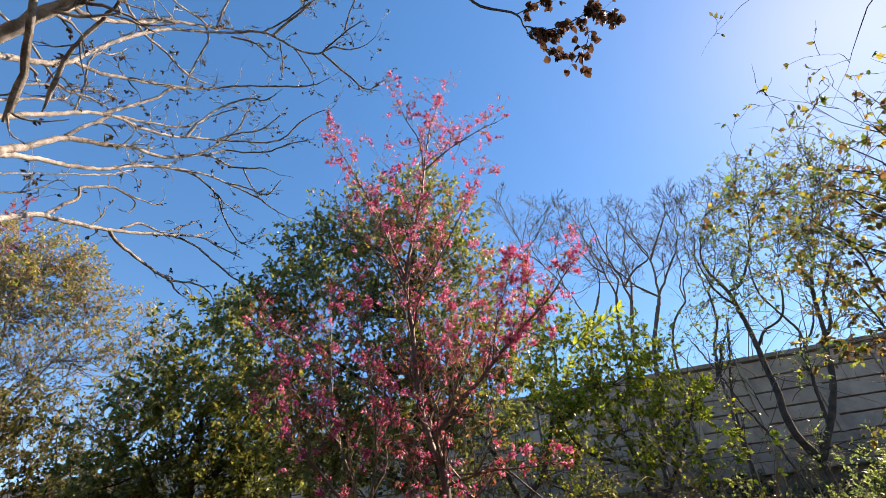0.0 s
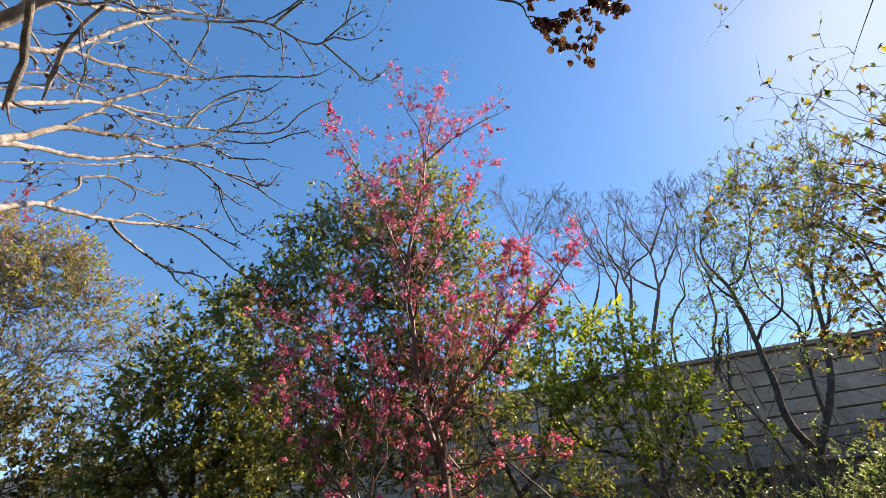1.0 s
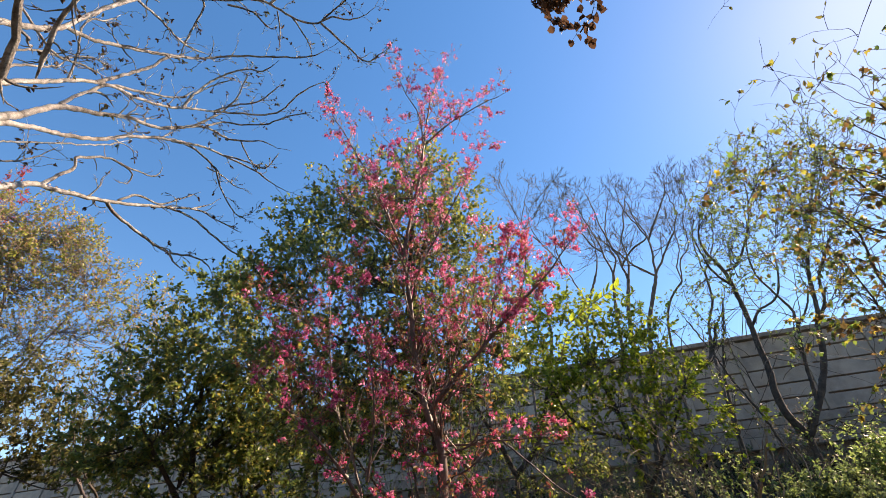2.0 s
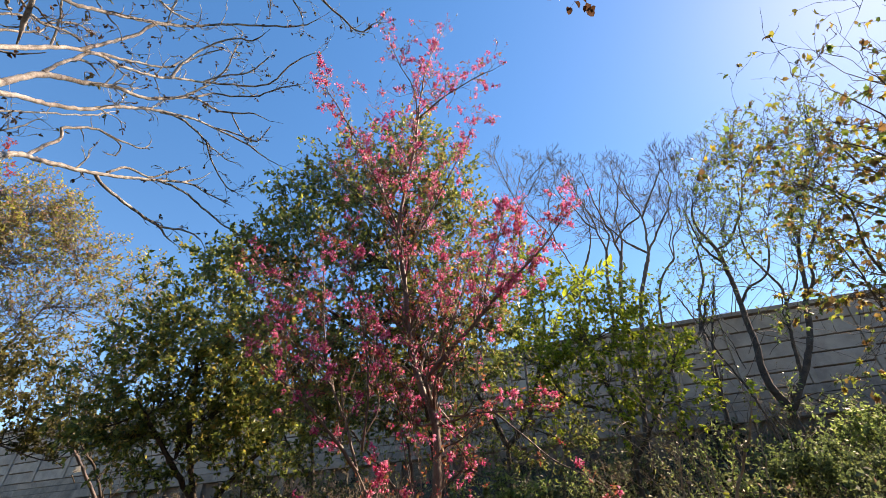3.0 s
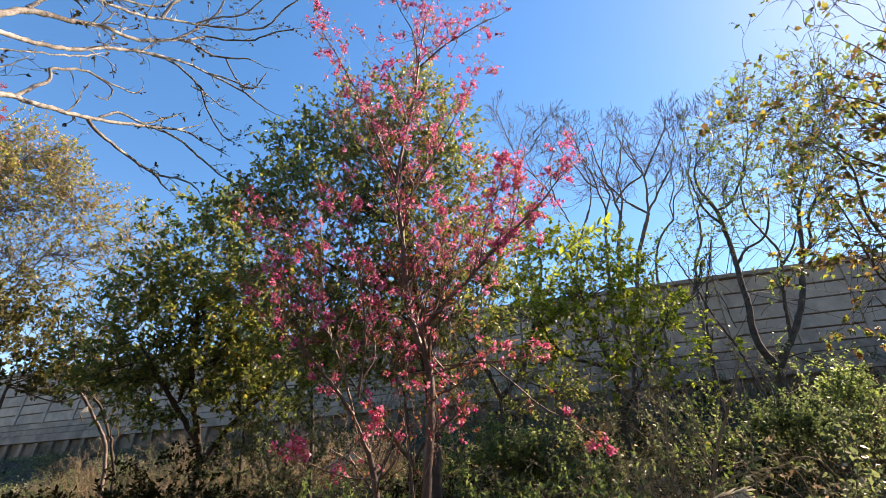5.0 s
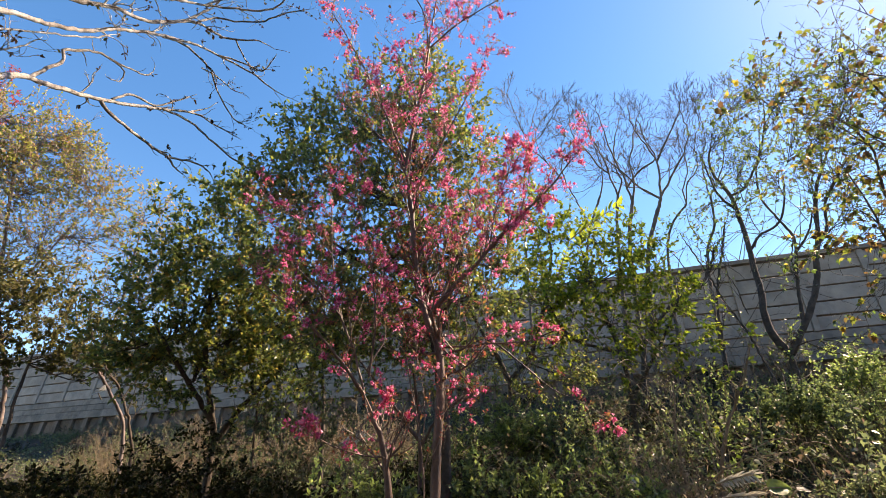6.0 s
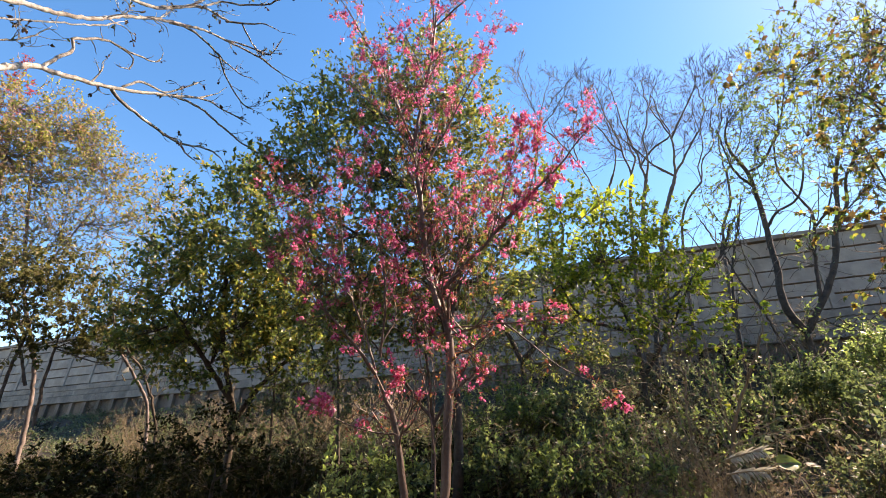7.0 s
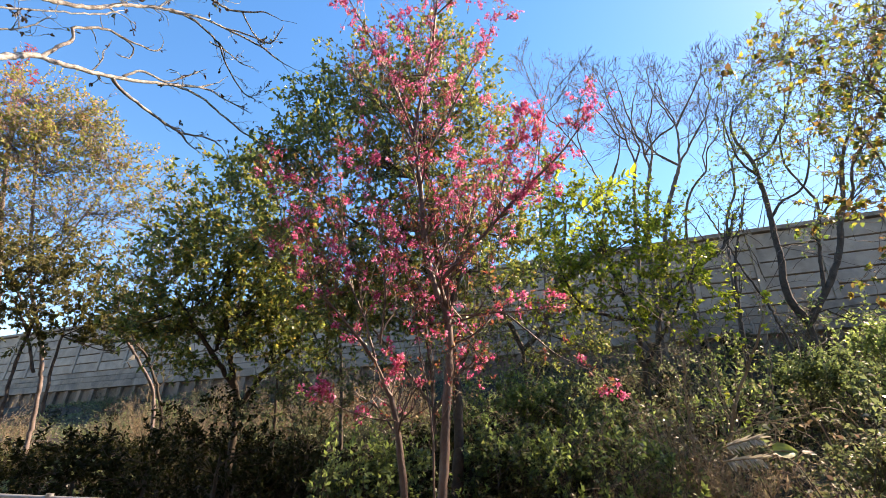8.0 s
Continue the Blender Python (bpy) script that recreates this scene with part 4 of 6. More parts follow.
bare_tree(foot((7.94, 14.09, 7.84)), [(8.45, 13.90, 9.71), (8.80, 13.76, 10.54), (9.26, 13.58, 11.10)], [[(9.26, 13.58, 11.10), (9.50, 13.49, 12.05), (9.91, 13.33, 12.61), (10.00, 13.30, 13.67), (10.39, 13.15, 14.71), (10.39, 13.15, 15.61)],
           [(9.26, 13.58, 11.10), (9.26, 13.58, 11.72), (9.62, 13.45, 12.68), (9.56, 13.47, 13.79), (9.65, 13.43, 14.78)]], 34, 0.050)
bare_tree(foot((5.29, 15.32, 8.25)), [(6.10, 15.01, 10.47), (6.69, 14.78, 12.16)], [[(6.69, 14.78, 12.16), (6.89, 14.71, 12.94), (6.88, 14.71, 13.95), (6.72, 14.77, 14.89), (6.51, 14.85, 15.90)],
           [(6.16, 14.99, 10.96), (5.56, 15.22, 12.96), (4.92, 15.46, 14.28), (4.57, 15.60, 15.64), (4.86, 15.48, 16.55), (5.65, 15.18, 17.52)],
           [(5.56, 15.22, 12.96), (5.46, 15.26, 14.15), (5.68, 15.17, 15.33), (6.00, 15.05, 16.38)],
           [(4.92, 15.46, 14.28), (4.32, 15.69, 15.38), (4.53, 15.61, 16.82), (4.83, 15.50, 17.78)]], 35, 0.060)
bare_tree(foot((3.77, 15.48, 9.64)), [(3.87, 15.44, 13.02), (4.20, 15.31, 14.88)], [[(4.20, 15.31, 14.88), (3.93, 15.42, 16.08), (3.64, 15.53, 17.37), (3.43, 15.61, 18.33)],
           [(4.20, 15.31, 14.88), (4.82, 15.07, 15.66), (5.21, 14.92, 16.37), (5.51, 14.81, 17.12)]], 36, 0.050)
bare_tree(foot((8.69, 13.16, 7.09)), [(9.13, 12.99, 8.82), (9.53, 12.84, 9.82), (9.66, 12.79, 10.94)], [[(9.66, 12.79, 10.94), (9.67, 12.78, 12.16), (10.01, 12.65, 13.38), (10.09, 12.62, 14.62)],
           [(9.66, 12.79, 10.94), (10.23, 12.57, 12.02), (10.58, 12.43, 13.22), (11.00, 12.27, 14.33), (11.10, 12.23, 15.17)]], 37, 0.050)


# big pale tree beside the path, its bare limbs overhead
def overhead():
    rng = np.random.default_rng(41)
    base = (-9.0, 2.4, ground_height(-9.0, 2.4) - 0.03)
    root = thing("pale_tree", base, "pale-barked spreading tree with nearly bare limbs overhead", "tree")
    me, trunk, r = limb_mesh("trunk", [base, (-8.9, 2.4, 1.6), (-8.8, 2.45, 3.0), (-8.7, 2.4, 4.4), (-8.6, 2.3, 7.5)], 0.24, 0.12, BARK_PALE, root, rng, 14)
    part("trunk", me, root)
    tips = []

    def limb(pts, r0, r1, count, length, join=None, level=1):
        if join is not None:
            pts = [trunk[int(join * (len(trunk) - 1))], *pts]
        wood = Wood()
        line, r = limb_line(pts, r0, r1, rng, 0.004, 0.05, 0.07)
        run = np.concatenate([[0], np.cumsum(np.linalg.norm(np.diff(line, axis=0), axis=1))])
        if join is not None:
            run -= run[np.argmin(np.linalg.norm(line - np.array(pts[1]), axis=1))]
        ahead = np.clip(run / run[-1], 0, 1)
        r = (r0 + (r1 - r0) * ahead) * (1 - 0.12 * np.clip(run, -5, 0)) * np.clip((1 - ahead) / 0.12, 0.3, 1) * (1 + rng.normal(0, 0.05, len(run)))
        wood.tube(local(root, line), r, 8)
        seen = line[run > 0]
        twig_out(wood, rng, seen, r[run > 0], int(count * 2.0), length * 1.1, level, tips, root, 0.03, 0.5, 0.35, (0.25, 0.15, 0.1), 0.28, (2, 4), 0.55, 0.0034, 0.9)
        part("limb", wood.mesh("limb", BARK_PALE), root)

    limb([(-3.05, 2.29, 3.80), (-3.26, 2.62, 4.15), (-3.45, 3.02, 4.59), (-3.51, 3.24, 4.75), (-3.62, 4.00, 5.32), (-3.53, 4.77, 5.97), (-3.41, 5.16, 6.32), (-3.31, 5.34, 6.60), (-3.25, 5.40, 6.77)], 0.0279, 0.0141, 3, 0.25, 0.55, 1)
    limb([(-3.62, 3.96, 5.28), (-3.62, 4.11, 5.27), (-3.60, 4.61, 5.37), (-3.52, 5.17, 5.50), (-3.41, 5.58, 5.74), (-3.32, 5.87, 5.80), (-3.28, 6.07, 5.71)], 0.0225, 0.0092, 5, 0.25, None, 1)
    limb([(-3.52, 5.17, 5.50), (-3.50, 5.33, 5.46), (-3.46, 5.52, 5.47)], 0.0149, 0.0087, 2, 0.15, None, 0)
    limb([(-3.62, 4.09, 5.43), (-3.60, 4.26, 5.69), (-3.59, 4.41, 5.79), (-3.56, 4.63, 5.89), (-3.49, 4.85, 6.19), (-3.38, 5.07, 6.57)], 0.0154, 0.0091, 4, 0.20, None, 0)
    limb([(-3.53, 4.77, 5.97), (-3.44, 5.17, 6.16), (-3.30, 5.67, 6.22), (-3.06, 6.07, 6.18), (-2.57, 6.39, 6.04), (-1.86, 6.85, 5.69)], 0.0170, 0.0094, 9, 0.30, None, 1)
    limb([(-3.49, 4.92, 6.11), (-3.39, 5.22, 6.34), (-3.27, 5.60, 6.47), (-2.99, 5.88, 6.46)], 0.0152, 0.0071, 5, 0.20, None, 0)
    limb([(-3.47, 3.08, 4.65), (-3.53, 3.21, 4.91), (-3.57, 3.34, 5.18), (-3.57, 3.29, 5.24), (-3.58, 3.40, 5.38), (-3.60, 3.69, 5.70), (-3.60, 3.88, 5.79), (-3.59, 4.09, 5.93), (-3.56, 4.34, 6.12), (-3.54, 4.36, 6.29), (-3.54, 4.24, 6.32)], 0.0176, 0.0075, 3, 0.20, None, 0)
    limb([(-3.60, 3.88, 5.79), (-3.60, 4.05, 5.83), (-3.61, 4.06, 5.68), (-3.61, 3.88, 5.55)], 0.0097, 0.0057, 2, 0.15, None, 0)
    limb([(-3.07, 2.02, 4.18), (-3.24, 2.28, 4.49), (-3.40, 2.61, 4.87), (-3.51, 2.93, 5.18), (-3.59, 3.38, 5.66), (-3.58, 3.72, 6.14), (-3.50, 4.12, 6.60), (-3.32, 4.68, 7.10), (-3.21, 4.96, 7.27), (-2.79, 5.24, 7.24), (-2.47, 5.50, 7.15), (-2.08, 5.69, 7.12)], 0.0259, 0.0118, 8, 0.30, 0.57, 1)
    limb([(-3.49, 4.21, 6.67), (-3.40, 4.50, 6.90), (-3.28, 5.03, 7.00), (-3.25, 5.29, 6.89), (-3.08, 5.65, 6.68), (-2.84, 5.81, 6.64)], 0.0172, 0.0085, 6, 0.30, None, 1)
    limb([(-3.21, 4.96, 7.27), (-2.91, 5.10, 7.31), (-2.67, 5.24, 7.31), (-2.44, 5.10, 7.53)], 0.0142, 0.0085, 4, 0.22, None, 0)
    limb([(-3.33, 4.89, 6.91), (-3.24, 5.15, 7.03), (-3.04, 5.38, 6.99), (-2.92, 5.42, 7.01)], 0.0114, 0.0071, 3, 0.20, None, 0)
    limb([(-3.07, 2.04, 4.17), (-3.23, 2.26, 4.51), (-3.39, 2.53, 4.94), (-3.49, 2.77, 5.38), (-3.56, 3.18, 5.84), (-3.57, 3.49, 6.21), (-3.51, 3.95, 6.61), (-3.31, 4.45, 7.29), (-3.13, 4.79, 7.47), (-2.97, 4.85, 7.50), (-2.66, 4.92, 7.59), (-2.46, 5.04, 7.58), (-2.25, 5.11, 7.60)], 0.0336, 0.0118, 7, 0.30, 0.6, 1)
    limb([(-3.51, 3.95, 6.61), (-3.37, 4.30, 7.14), (-3.24, 4.42, 7.53), (-3.18, 4.46, 7.69)], 0.0210, 0.0142, 3, 0.20, None, 1)
    limb([(-2.97, 4.85, 7.50), (-2.90, 5.01, 7.39), (-2.79, 5.18, 7.31), (-2.67, 5.17, 7.37)], 0.0118, 0.0076, 3, 0.20, None, 0)
    limb([(-3.49, 2.76, 5.40), (-3.52, 2.84, 5.63), (-3.54, 2.95, 5.90), (-3.55, 3.12, 6.07), (-3.56, 3.30, 6.11)], 0.0185, 0.0095, 2, 0.20, None, 0)
    limb([(-3.54, 2.95, 5.90), (-3.54, 3.01, 6.09), (-3.54, 3.15, 6.30), (-3.52, 3.44, 6.64), (-3.40, 3.88, 7.21), (-3.31, 3.95, 7.52)], 0.0181, 0.0113, 3, 0.25, None, 1)
    limb([(-3.04, 1.85, 4.33), (-3.21, 2.07, 4.67), (-3.41, 2.43, 5.26), (-3.53, 2.93, 6.04), (-3.54, 3.16, 6.29), (-3.53, 3.44, 6.51), (-3.45, 3.87, 6.95), (-3.41, 3.99, 7.12), (-3.18, 4.46, 7.69), (-2.43, 4.60, 7.93), (-2.12, 4.43, 8.16), (-1.86, 4.33, 8.30), (-1.59, 4.28, 8.40), (-1.47, 4.09, 8.55)], 0.0233, 0.0104, 9, 0.30, 0.66, 1)
    limb([(-3.53, 2.93, 6.04), (-3.52, 3.12, 6.50), (-3.46, 3.30, 6.99), (-3.40, 3.34, 7.27), (-3.22, 3.68, 7.86), (-2.96, 3.83, 8.22), (-2.25, 3.94, 8.42), (-1.83, 3.96, 8.54), (-1.47, 3.82, 8.70)], 0.0202, 0.0104, 6, 0.28, None, 1)
    limb([(-3.41, 3.99, 7.12), (-3.32, 3.97, 7.47), (-3.20, 4.00, 7.84), (-2.82, 4.01, 8.16), (-2.59, 4.07, 8.22), (-2.34, 3.96, 8.38)], 0.0197, 0.0094, 5, 0.25, None, 1)
    limb([(-3.35, 3.96, 7.35), (-3.20, 4.06, 7.80), (-2.95, 4.11, 8.05)], 0.0111, 0.0071, 2, 0.20, None, 0)
    limb([(-3.24, 4.36, 7.57), (-3.02, 4.41, 7.81), (-2.71, 4.43, 7.94), (-2.36, 4.27, 8.18)], 0.0139, 0.0085, 5, 0.22, None, 1)
    limb([(-3.18, 4.46, 7.70), (-2.93, 4.28, 7.95), (-2.79, 4.05, 8.15)], 0.0142, 0.0085, 4, 0.20, None, 1)
    limb([(-3.31, 4.44, 7.30), (-3.19, 4.58, 7.60), (-2.88, 4.68, 7.68), (-2.56, 4.72, 7.79), (-2.31, 4.68, 7.92), (-1.87, 4.67, 8.07)], 0.0146, 0.0085, 6, 0.22, None, 1)
    limb([(-2.94, 1.49, 4.52), (-3.14, 1.73, 4.94), (-3.25, 1.91, 5.22), (-3.36, 2.13, 5.60), (-3.42, 2.28, 5.93), (-3.43, 2.32, 6.13), (-3.43, 2.43, 6.62), (-3.37, 2.58, 7.22), (-3.30, 2.71, 7.60), (-3.12, 3.03, 8.25), (-2.87, 3.18, 8.59), (-2.53, 3.22, 8.70), (-2.27, 3.35, 8.72), (-2.04, 3.50, 8.72), (-1.76, 3.56, 8.77), (-1.54, 3.49, 8.85), (-1.28, 3.54, 8.88), (-1.01, 3.47, 8.95), (-0.85, 3.34, 9.03), (-0.78, 3.20, 9.10)], 0.0279, 0.0118, 8, 0.30, 0.7, 1)
    limb([(-3.42, 2.28, 5.93), (-3.44, 2.38, 6.03), (-3.47, 2.60, 6.28), (-3.47, 2.94, 6.76), (-3.41, 3.29, 7.25), (-3.29, 3.57, 7.69)], 0.0206, 0.0179, 4, 0.25, None, 1)
    limb([(-1.71, 3.56, 8.78), (-1.47, 3.77, 8.73), (-1.30, 3.90, 8.69), (-1.04, 4.08, 8.63), (-0.71, 3.93, 8.75)], 0.0189, 0.0094, 7, 0.25, None, 1)
    limb([(-1.69, 3.53, 8.80), (-1.44, 3.37, 8.93), (-1.26, 3.26, 9.01), (-1.04, 3.16, 9.09)], 0.0142, 0.0085, 5, 0.20, None, 1)
    limb([(-1.35, 3.29, 8.98), (-1.25, 3.04, 9.11), (-1.13, 2.83, 9.21)], 0.0118, 0.0085, 3, 0.20, None, 1)
    limb([(-2.31, 3.36, 8.70), (-2.30, 3.62, 8.58), (-2.34, 3.83, 8.45)], 0.0104, 0.0076, 3, 0.15, None, 0)
    limb([(-2.12, 3.46, 8.72), (-2.01, 3.61, 8.67), (-1.90, 3.81, 8.60), (-1.87, 3.96, 8.53)], 0.0123, 0.0076, 4, 0.20, None, 1)
    limb([(-2.95, 3.22, 8.53), (-2.63, 3.35, 8.60), (-2.49, 3.52, 8.57), (-2.38, 3.59, 8.57)], 0.0151, 0.0085, 4, 0.20, None, 1)
    limb([(-2.42, 3.28, 8.71), (-2.17, 3.13, 8.86), (-1.91, 2.97, 8.99), (-1.73, 2.84, 9.09)], 0.0212, 0.0142, 5, 0.25, None, 1)
    limb([(-2.53, 3.22, 8.70), (-2.24, 3.12, 8.84), (-1.90, 2.94, 9.01), (-1.48, 2.75, 9.18)], 0.0142, 0.0104, 5, 0.25, None, 1)
    limb([(-3.30, 1.81, 6.08), (-3.36, 2.01, 6.33), (-3.38, 2.16, 6.56), (-3.36, 2.45, 7.18), (-3.31, 2.59, 7.55), (-3.17, 2.87, 8.10), (-3.00, 3.12, 8.56), (-2.79, 3.17, 8.62)], 0.0236, 0.0189, 5, 0.30, None, 1)
    limb([(-2.93, 1.47, 4.53), (-2.80, 1.45, 4.67), (-2.69, 1.42, 4.78), (-2.58, 1.38, 4.88), (-2.47, 1.37, 4.97), (-2.30, 1.34, 5.10)], 0.0507, 0.0355, 4, 0.40, 0.85, 1)
    limb([(-2.54, 1.24, 4.84), (-2.60, 1.39, 4.73), (-2.65, 1.53, 4.62), (-2.69, 1.64, 4.53), (-2.78, 1.80, 4.34), (-2.81, 1.85, 4.28)], 0.0211, 0.0272, 2, 0.25, None, 1)
    limb([(-2.46, 1.57, 5.66), (-2.65, 1.69, 5.49), (-2.77, 1.78, 5.37), (-2.84, 1.83, 5.28), (-2.92, 1.90, 5.19), (-3.02, 2.07, 5.01), (-3.08, 2.17, 4.89)], 0.0144, 0.0187, 3, 0.25, None, 1)
    limb([(-3.01, 1.37, 4.99), (-3.12, 1.55, 5.16), (-3.23, 1.79, 5.36), (-3.32, 2.01, 5.47), (-3.39, 2.24, 5.57), (-3.43, 2.39, 5.63), (-3.49, 2.64, 5.90), (-3.53, 2.99, 6.23)], 0.0109, 0.0113, 4, 0.25, None, 1)
    limb([(-3.33, 2.07, 7.00), (-3.36, 2.34, 7.07), (-3.38, 2.57, 7.16), (-3.36, 2.89, 7.39), (-3.33, 3.21, 7.55), (-3.29, 3.44, 7.71), (-3.18, 3.70, 7.98)], 0.0154, 0.0120, 5, 0.22, None, 1)
    limb([(-3.13, 2.96, 8.23), (-3.14, 3.11, 8.21), (-3.24, 3.25, 7.89), (-3.31, 3.36, 7.63), (-3.35, 3.45, 7.49)], 0.0137, 0.0096, 4, 0.18, None, 0)
    limb([(-3.49, 2.67, 5.64), (-3.47, 2.55, 5.97), (-3.45, 2.41, 6.16), (-3.44, 2.41, 6.35), (-3.45, 2.53, 6.56), (-3.43, 2.60, 6.86)], 0.0117, 0.0070, 4, 0.20, None, 1)
    limb([(-2.90, 2.75, 8.75), (-2.99, 2.89, 8.61), (-3.07, 3.03, 8.39)], 0.0142, 0.0158, 2, 0.20, None, 0)
    limb([(-3.23, 2.38, 7.78), (-3.20, 2.63, 7.99), (-3.16, 2.78, 8.15), (-3.11, 2.98, 8.30)], 0.0127, 0.0147, 3, 0.20, None, 0)
    limb([(-3.29, 2.06, 5.11), (-3.37, 2.23, 5.41), (-3.46, 2.50, 5.77), (-3.50, 2.71, 6.14), (-3.52, 2.97, 6.37)], 0.0096, 0.0069, 5, 0.22, None, 1)
    limb([(-3.13, 1.89, 4.61), (-3.33, 2.19, 5.11), (-3.44, 2.47, 5.57), (-3.47, 2.53, 5.77)], 0.0123, 0.0086, 3, 0.22, None, 1)
    limb([(-3.15, 2.21, 4.21), (-3.25, 2.38, 4.39), (-3.50, 2.94, 5.05), (-3.59, 3.54, 5.77), (-3.58, 3.75, 6.12)], 0.0070, 0.0087, 3, 0.20, None, 0)
    limb([(-3.19, 2.36, 4.19), (-3.29, 2.54, 4.35), (-3.42, 2.81, 4.69), (-3.52, 3.03, 5.11)], 0.0082, 0.0054, 4, 0.20, None, 1)
    some = [twig for twig in tips if rng.random() < 0.42]
    p, w = along(rng, some, 4.5, 0.5)
    part("foliage", leaves("foliage", rng, p, w, 0.032, LEAF_BROWN, 0.6, 0.5, curl=2.0), root, "clusters of curled withered leaves", "stuff")
    p, w = along(rng, [twig for twig in tips if rng.random() < 0.12], 2.6, 0.4)
    part("green_foliage", leaves("green_foliage", rng, p, w, 0.045, LEAF_OLIVE, 0.45, 0.5), root, "few thin green leaves", "stuff")


overhead()


# near tree with yellow lobed leaves, beside the path
def yellow_tree():
    rng = np.random.default_rng(51)
    base = (6.6, 1.9, ground_height(6.6, 1.9) - 0.03)
    root = thing("yellow_leaved_tree", base, "tree with lobed yellow, brown and green leaves", "tree")
    me, trunk, r = limb_mesh("trunk", [base, (6.5, 1.9, 1.5), (6.3, 2.0, 3.2), (6.2, 2.0, 5.0), (5.8, 1.9, 7.0)], 0.17, 0.06, BARK_DARK, root, rng, 12)
    part("trunk", me, root)
    tips, bare = [], []

    def limb(pts, r0, r1, count, length, join=None, full=True, level=2):
        if join is not None:
            pts = [trunk[int(join * (len(trunk) - 1))], *pts]
        wood = Wood()
        line, r = limb_line(pts, r0, r1, rng)
        wood.tube(local(root, line), r, 6)
        twig_out(wood, rng, line, r, int(count * (1.6 if full else 1)), length, level if full else 1, tips if full else bare, root, 0.02, 0.7, 0.25, (-0.3, 0, 0), 0.22, (2, 4), 0.5, 0.002)
        part("limb", wood.mesh("limb", BARK_DARK), root)

    limb([(3.68, 2.92, 3.44), (3.53, 2.80, 4.13), (3.37, 2.83, 4.46), (3.20, 2.87, 4.56), (3.03, 2.90, 4.65)], 0.024, 0.004, 20, 0.5, 0.6)
    limb([(3.55, 2.43, 4.06), (3.32, 2.42, 4.42), (3.17, 2.45, 4.63), (2.99, 2.50, 4.63)], 0.02, 0.004, 16, 0.5, 0.7)
    limb([(3.61, 3.01, 3.06), (3.50, 2.98, 3.28), (3.42, 2.92, 3.48), (3.39, 2.96, 4.07), (3.20, 3.02, 4.21)], 0.018, 0.004, 14, 0.45, 0.5)
    limb([(3.45, 2.90, 2.74), (3.23, 2.84, 2.92), (3.11, 2.83, 2.87)], 0.02, 0.005, 8, 0.4, 0.45)
    limb([(3.98, 3.04, 3.68), (3.78, 3.12, 4.02), (3.57, 3.21, 4.01), (3.42, 3.22, 3.96)], 0.017, 0.004, 14, 0.5, 0.55)
    limb([(4.04, 2.96, 4.12), (3.79, 2.96, 4.35), (3.60, 3.03, 4.26), (3.43, 3.07, 4.35)], 0.017, 0.004, 20, 0.5, 0.62)
    limb([(3.97, 3.21, 3.37), (3.80, 3.25, 3.71), (3.67, 3.25, 3.82), (3.56, 3.22, 3.74)], 0.02, 0.005, 6, 0.45, 0.5)
    limb([(3.01, 1.59, 3.84), (2.78, 1.59, 3.97), (2.55, 1.58, 4.07), (2.44, 1.57, 4.27), (2.35, 1.52, 4.40)], 0.014, 0.002, 12, 0.3, 0.8, False)
    limb([(3.12, 1.80, 3.73), (3.03, 1.94, 4.00), (2.94, 2.07, 4.22), (2.91, 2.12, 4.56), (2.88, 2.17, 4.76)], 0.014, 0.002, 12, 0.3, 0.7, False)
    limb([(2.55, 1.56, 3.43), (2.44, 1.52, 3.59), (2.31, 1.51, 3.74), (2.19, 1.53, 3.86), (2.11, 1.53, 3.92)], 0.016, 0.003, 16, 0.36, 0.72)
    limb([(2.43, 1.38, 3.53), (2.33, 1.35, 3.67), (2.24, 1.33, 3.77), (2.15, 1.33, 3.85)], 0.016, 0.003, 14, 0.36, 0.8)
    limb([(2.72, 1.74, 3.42), (2.59, 1.76, 3.58), (2.45, 1.81, 3.71), (2.30, 1.90, 3.79), (2.20, 2.07, 3.75)], 0.016, 0.003, 22, 0.36, 0.66)
    limb([(2.32, 1.24, 3.58), (2.23, 1.20, 3.70), (2.16, 1.15, 3.79)], 0.016, 0.003, 10, 0.36, 0.85)
    limb([(2.92, 1.98, 3.30), (2.78, 2.07, 3.41), (2.63, 2.11, 3.58), (2.51, 2.14, 3.69), (2.39, 2.20, 3.77)], 0.016, 0.003, 22, 0.36, 0.6)
    limb([(2.87, 2.09, 3.01), (2.77, 2.20, 3.04), (2.67, 2.32, 3.05), (2.61, 2.41, 3.00)], 0.016, 0.003, 14, 0.36, 0.5)
    limb([(1.73, 0.74, 3.93), (1.64, 0.82, 3.97), (1.57, 0.86, 4.01), (1.49, 0.91, 4.04), (1.49, 1.00, 4.01), (1.46, 1.07, 3.99), (1.44, 1.15, 3.97)], 0.009, 0.002, 16, 0.16, 0.95, False)
    limb([(1.51, 0.89, 4.04), (1.43, 0.95, 4.06), (1.33, 0.99, 4.10)], 0.004, 0.002, 7, 0.16, None, False)
    limb([(2.00, 0.68, 3.73), (1.98, 0.75, 3.73), (1.96, 0.82, 3.72), (1.96, 0.90, 3.69), (1.94, 0.98, 3.67), (1.94, 1.03, 3.64)], 0.008, 0.002, 10, 0.16, 0.92, False)
    limb([(1.96, 0.82, 3.72), (1.91, 0.90, 3.73), (1.82, 0.98, 3.77)], 0.004, 0.002, 8, 0.16, None, False)
    limb([(1.96, 0.90, 3.69), (1.88, 0.92, 3.75), (1.83, 0.92, 3.79)], 0.004, 0.002, 5, 0.16, None, False)
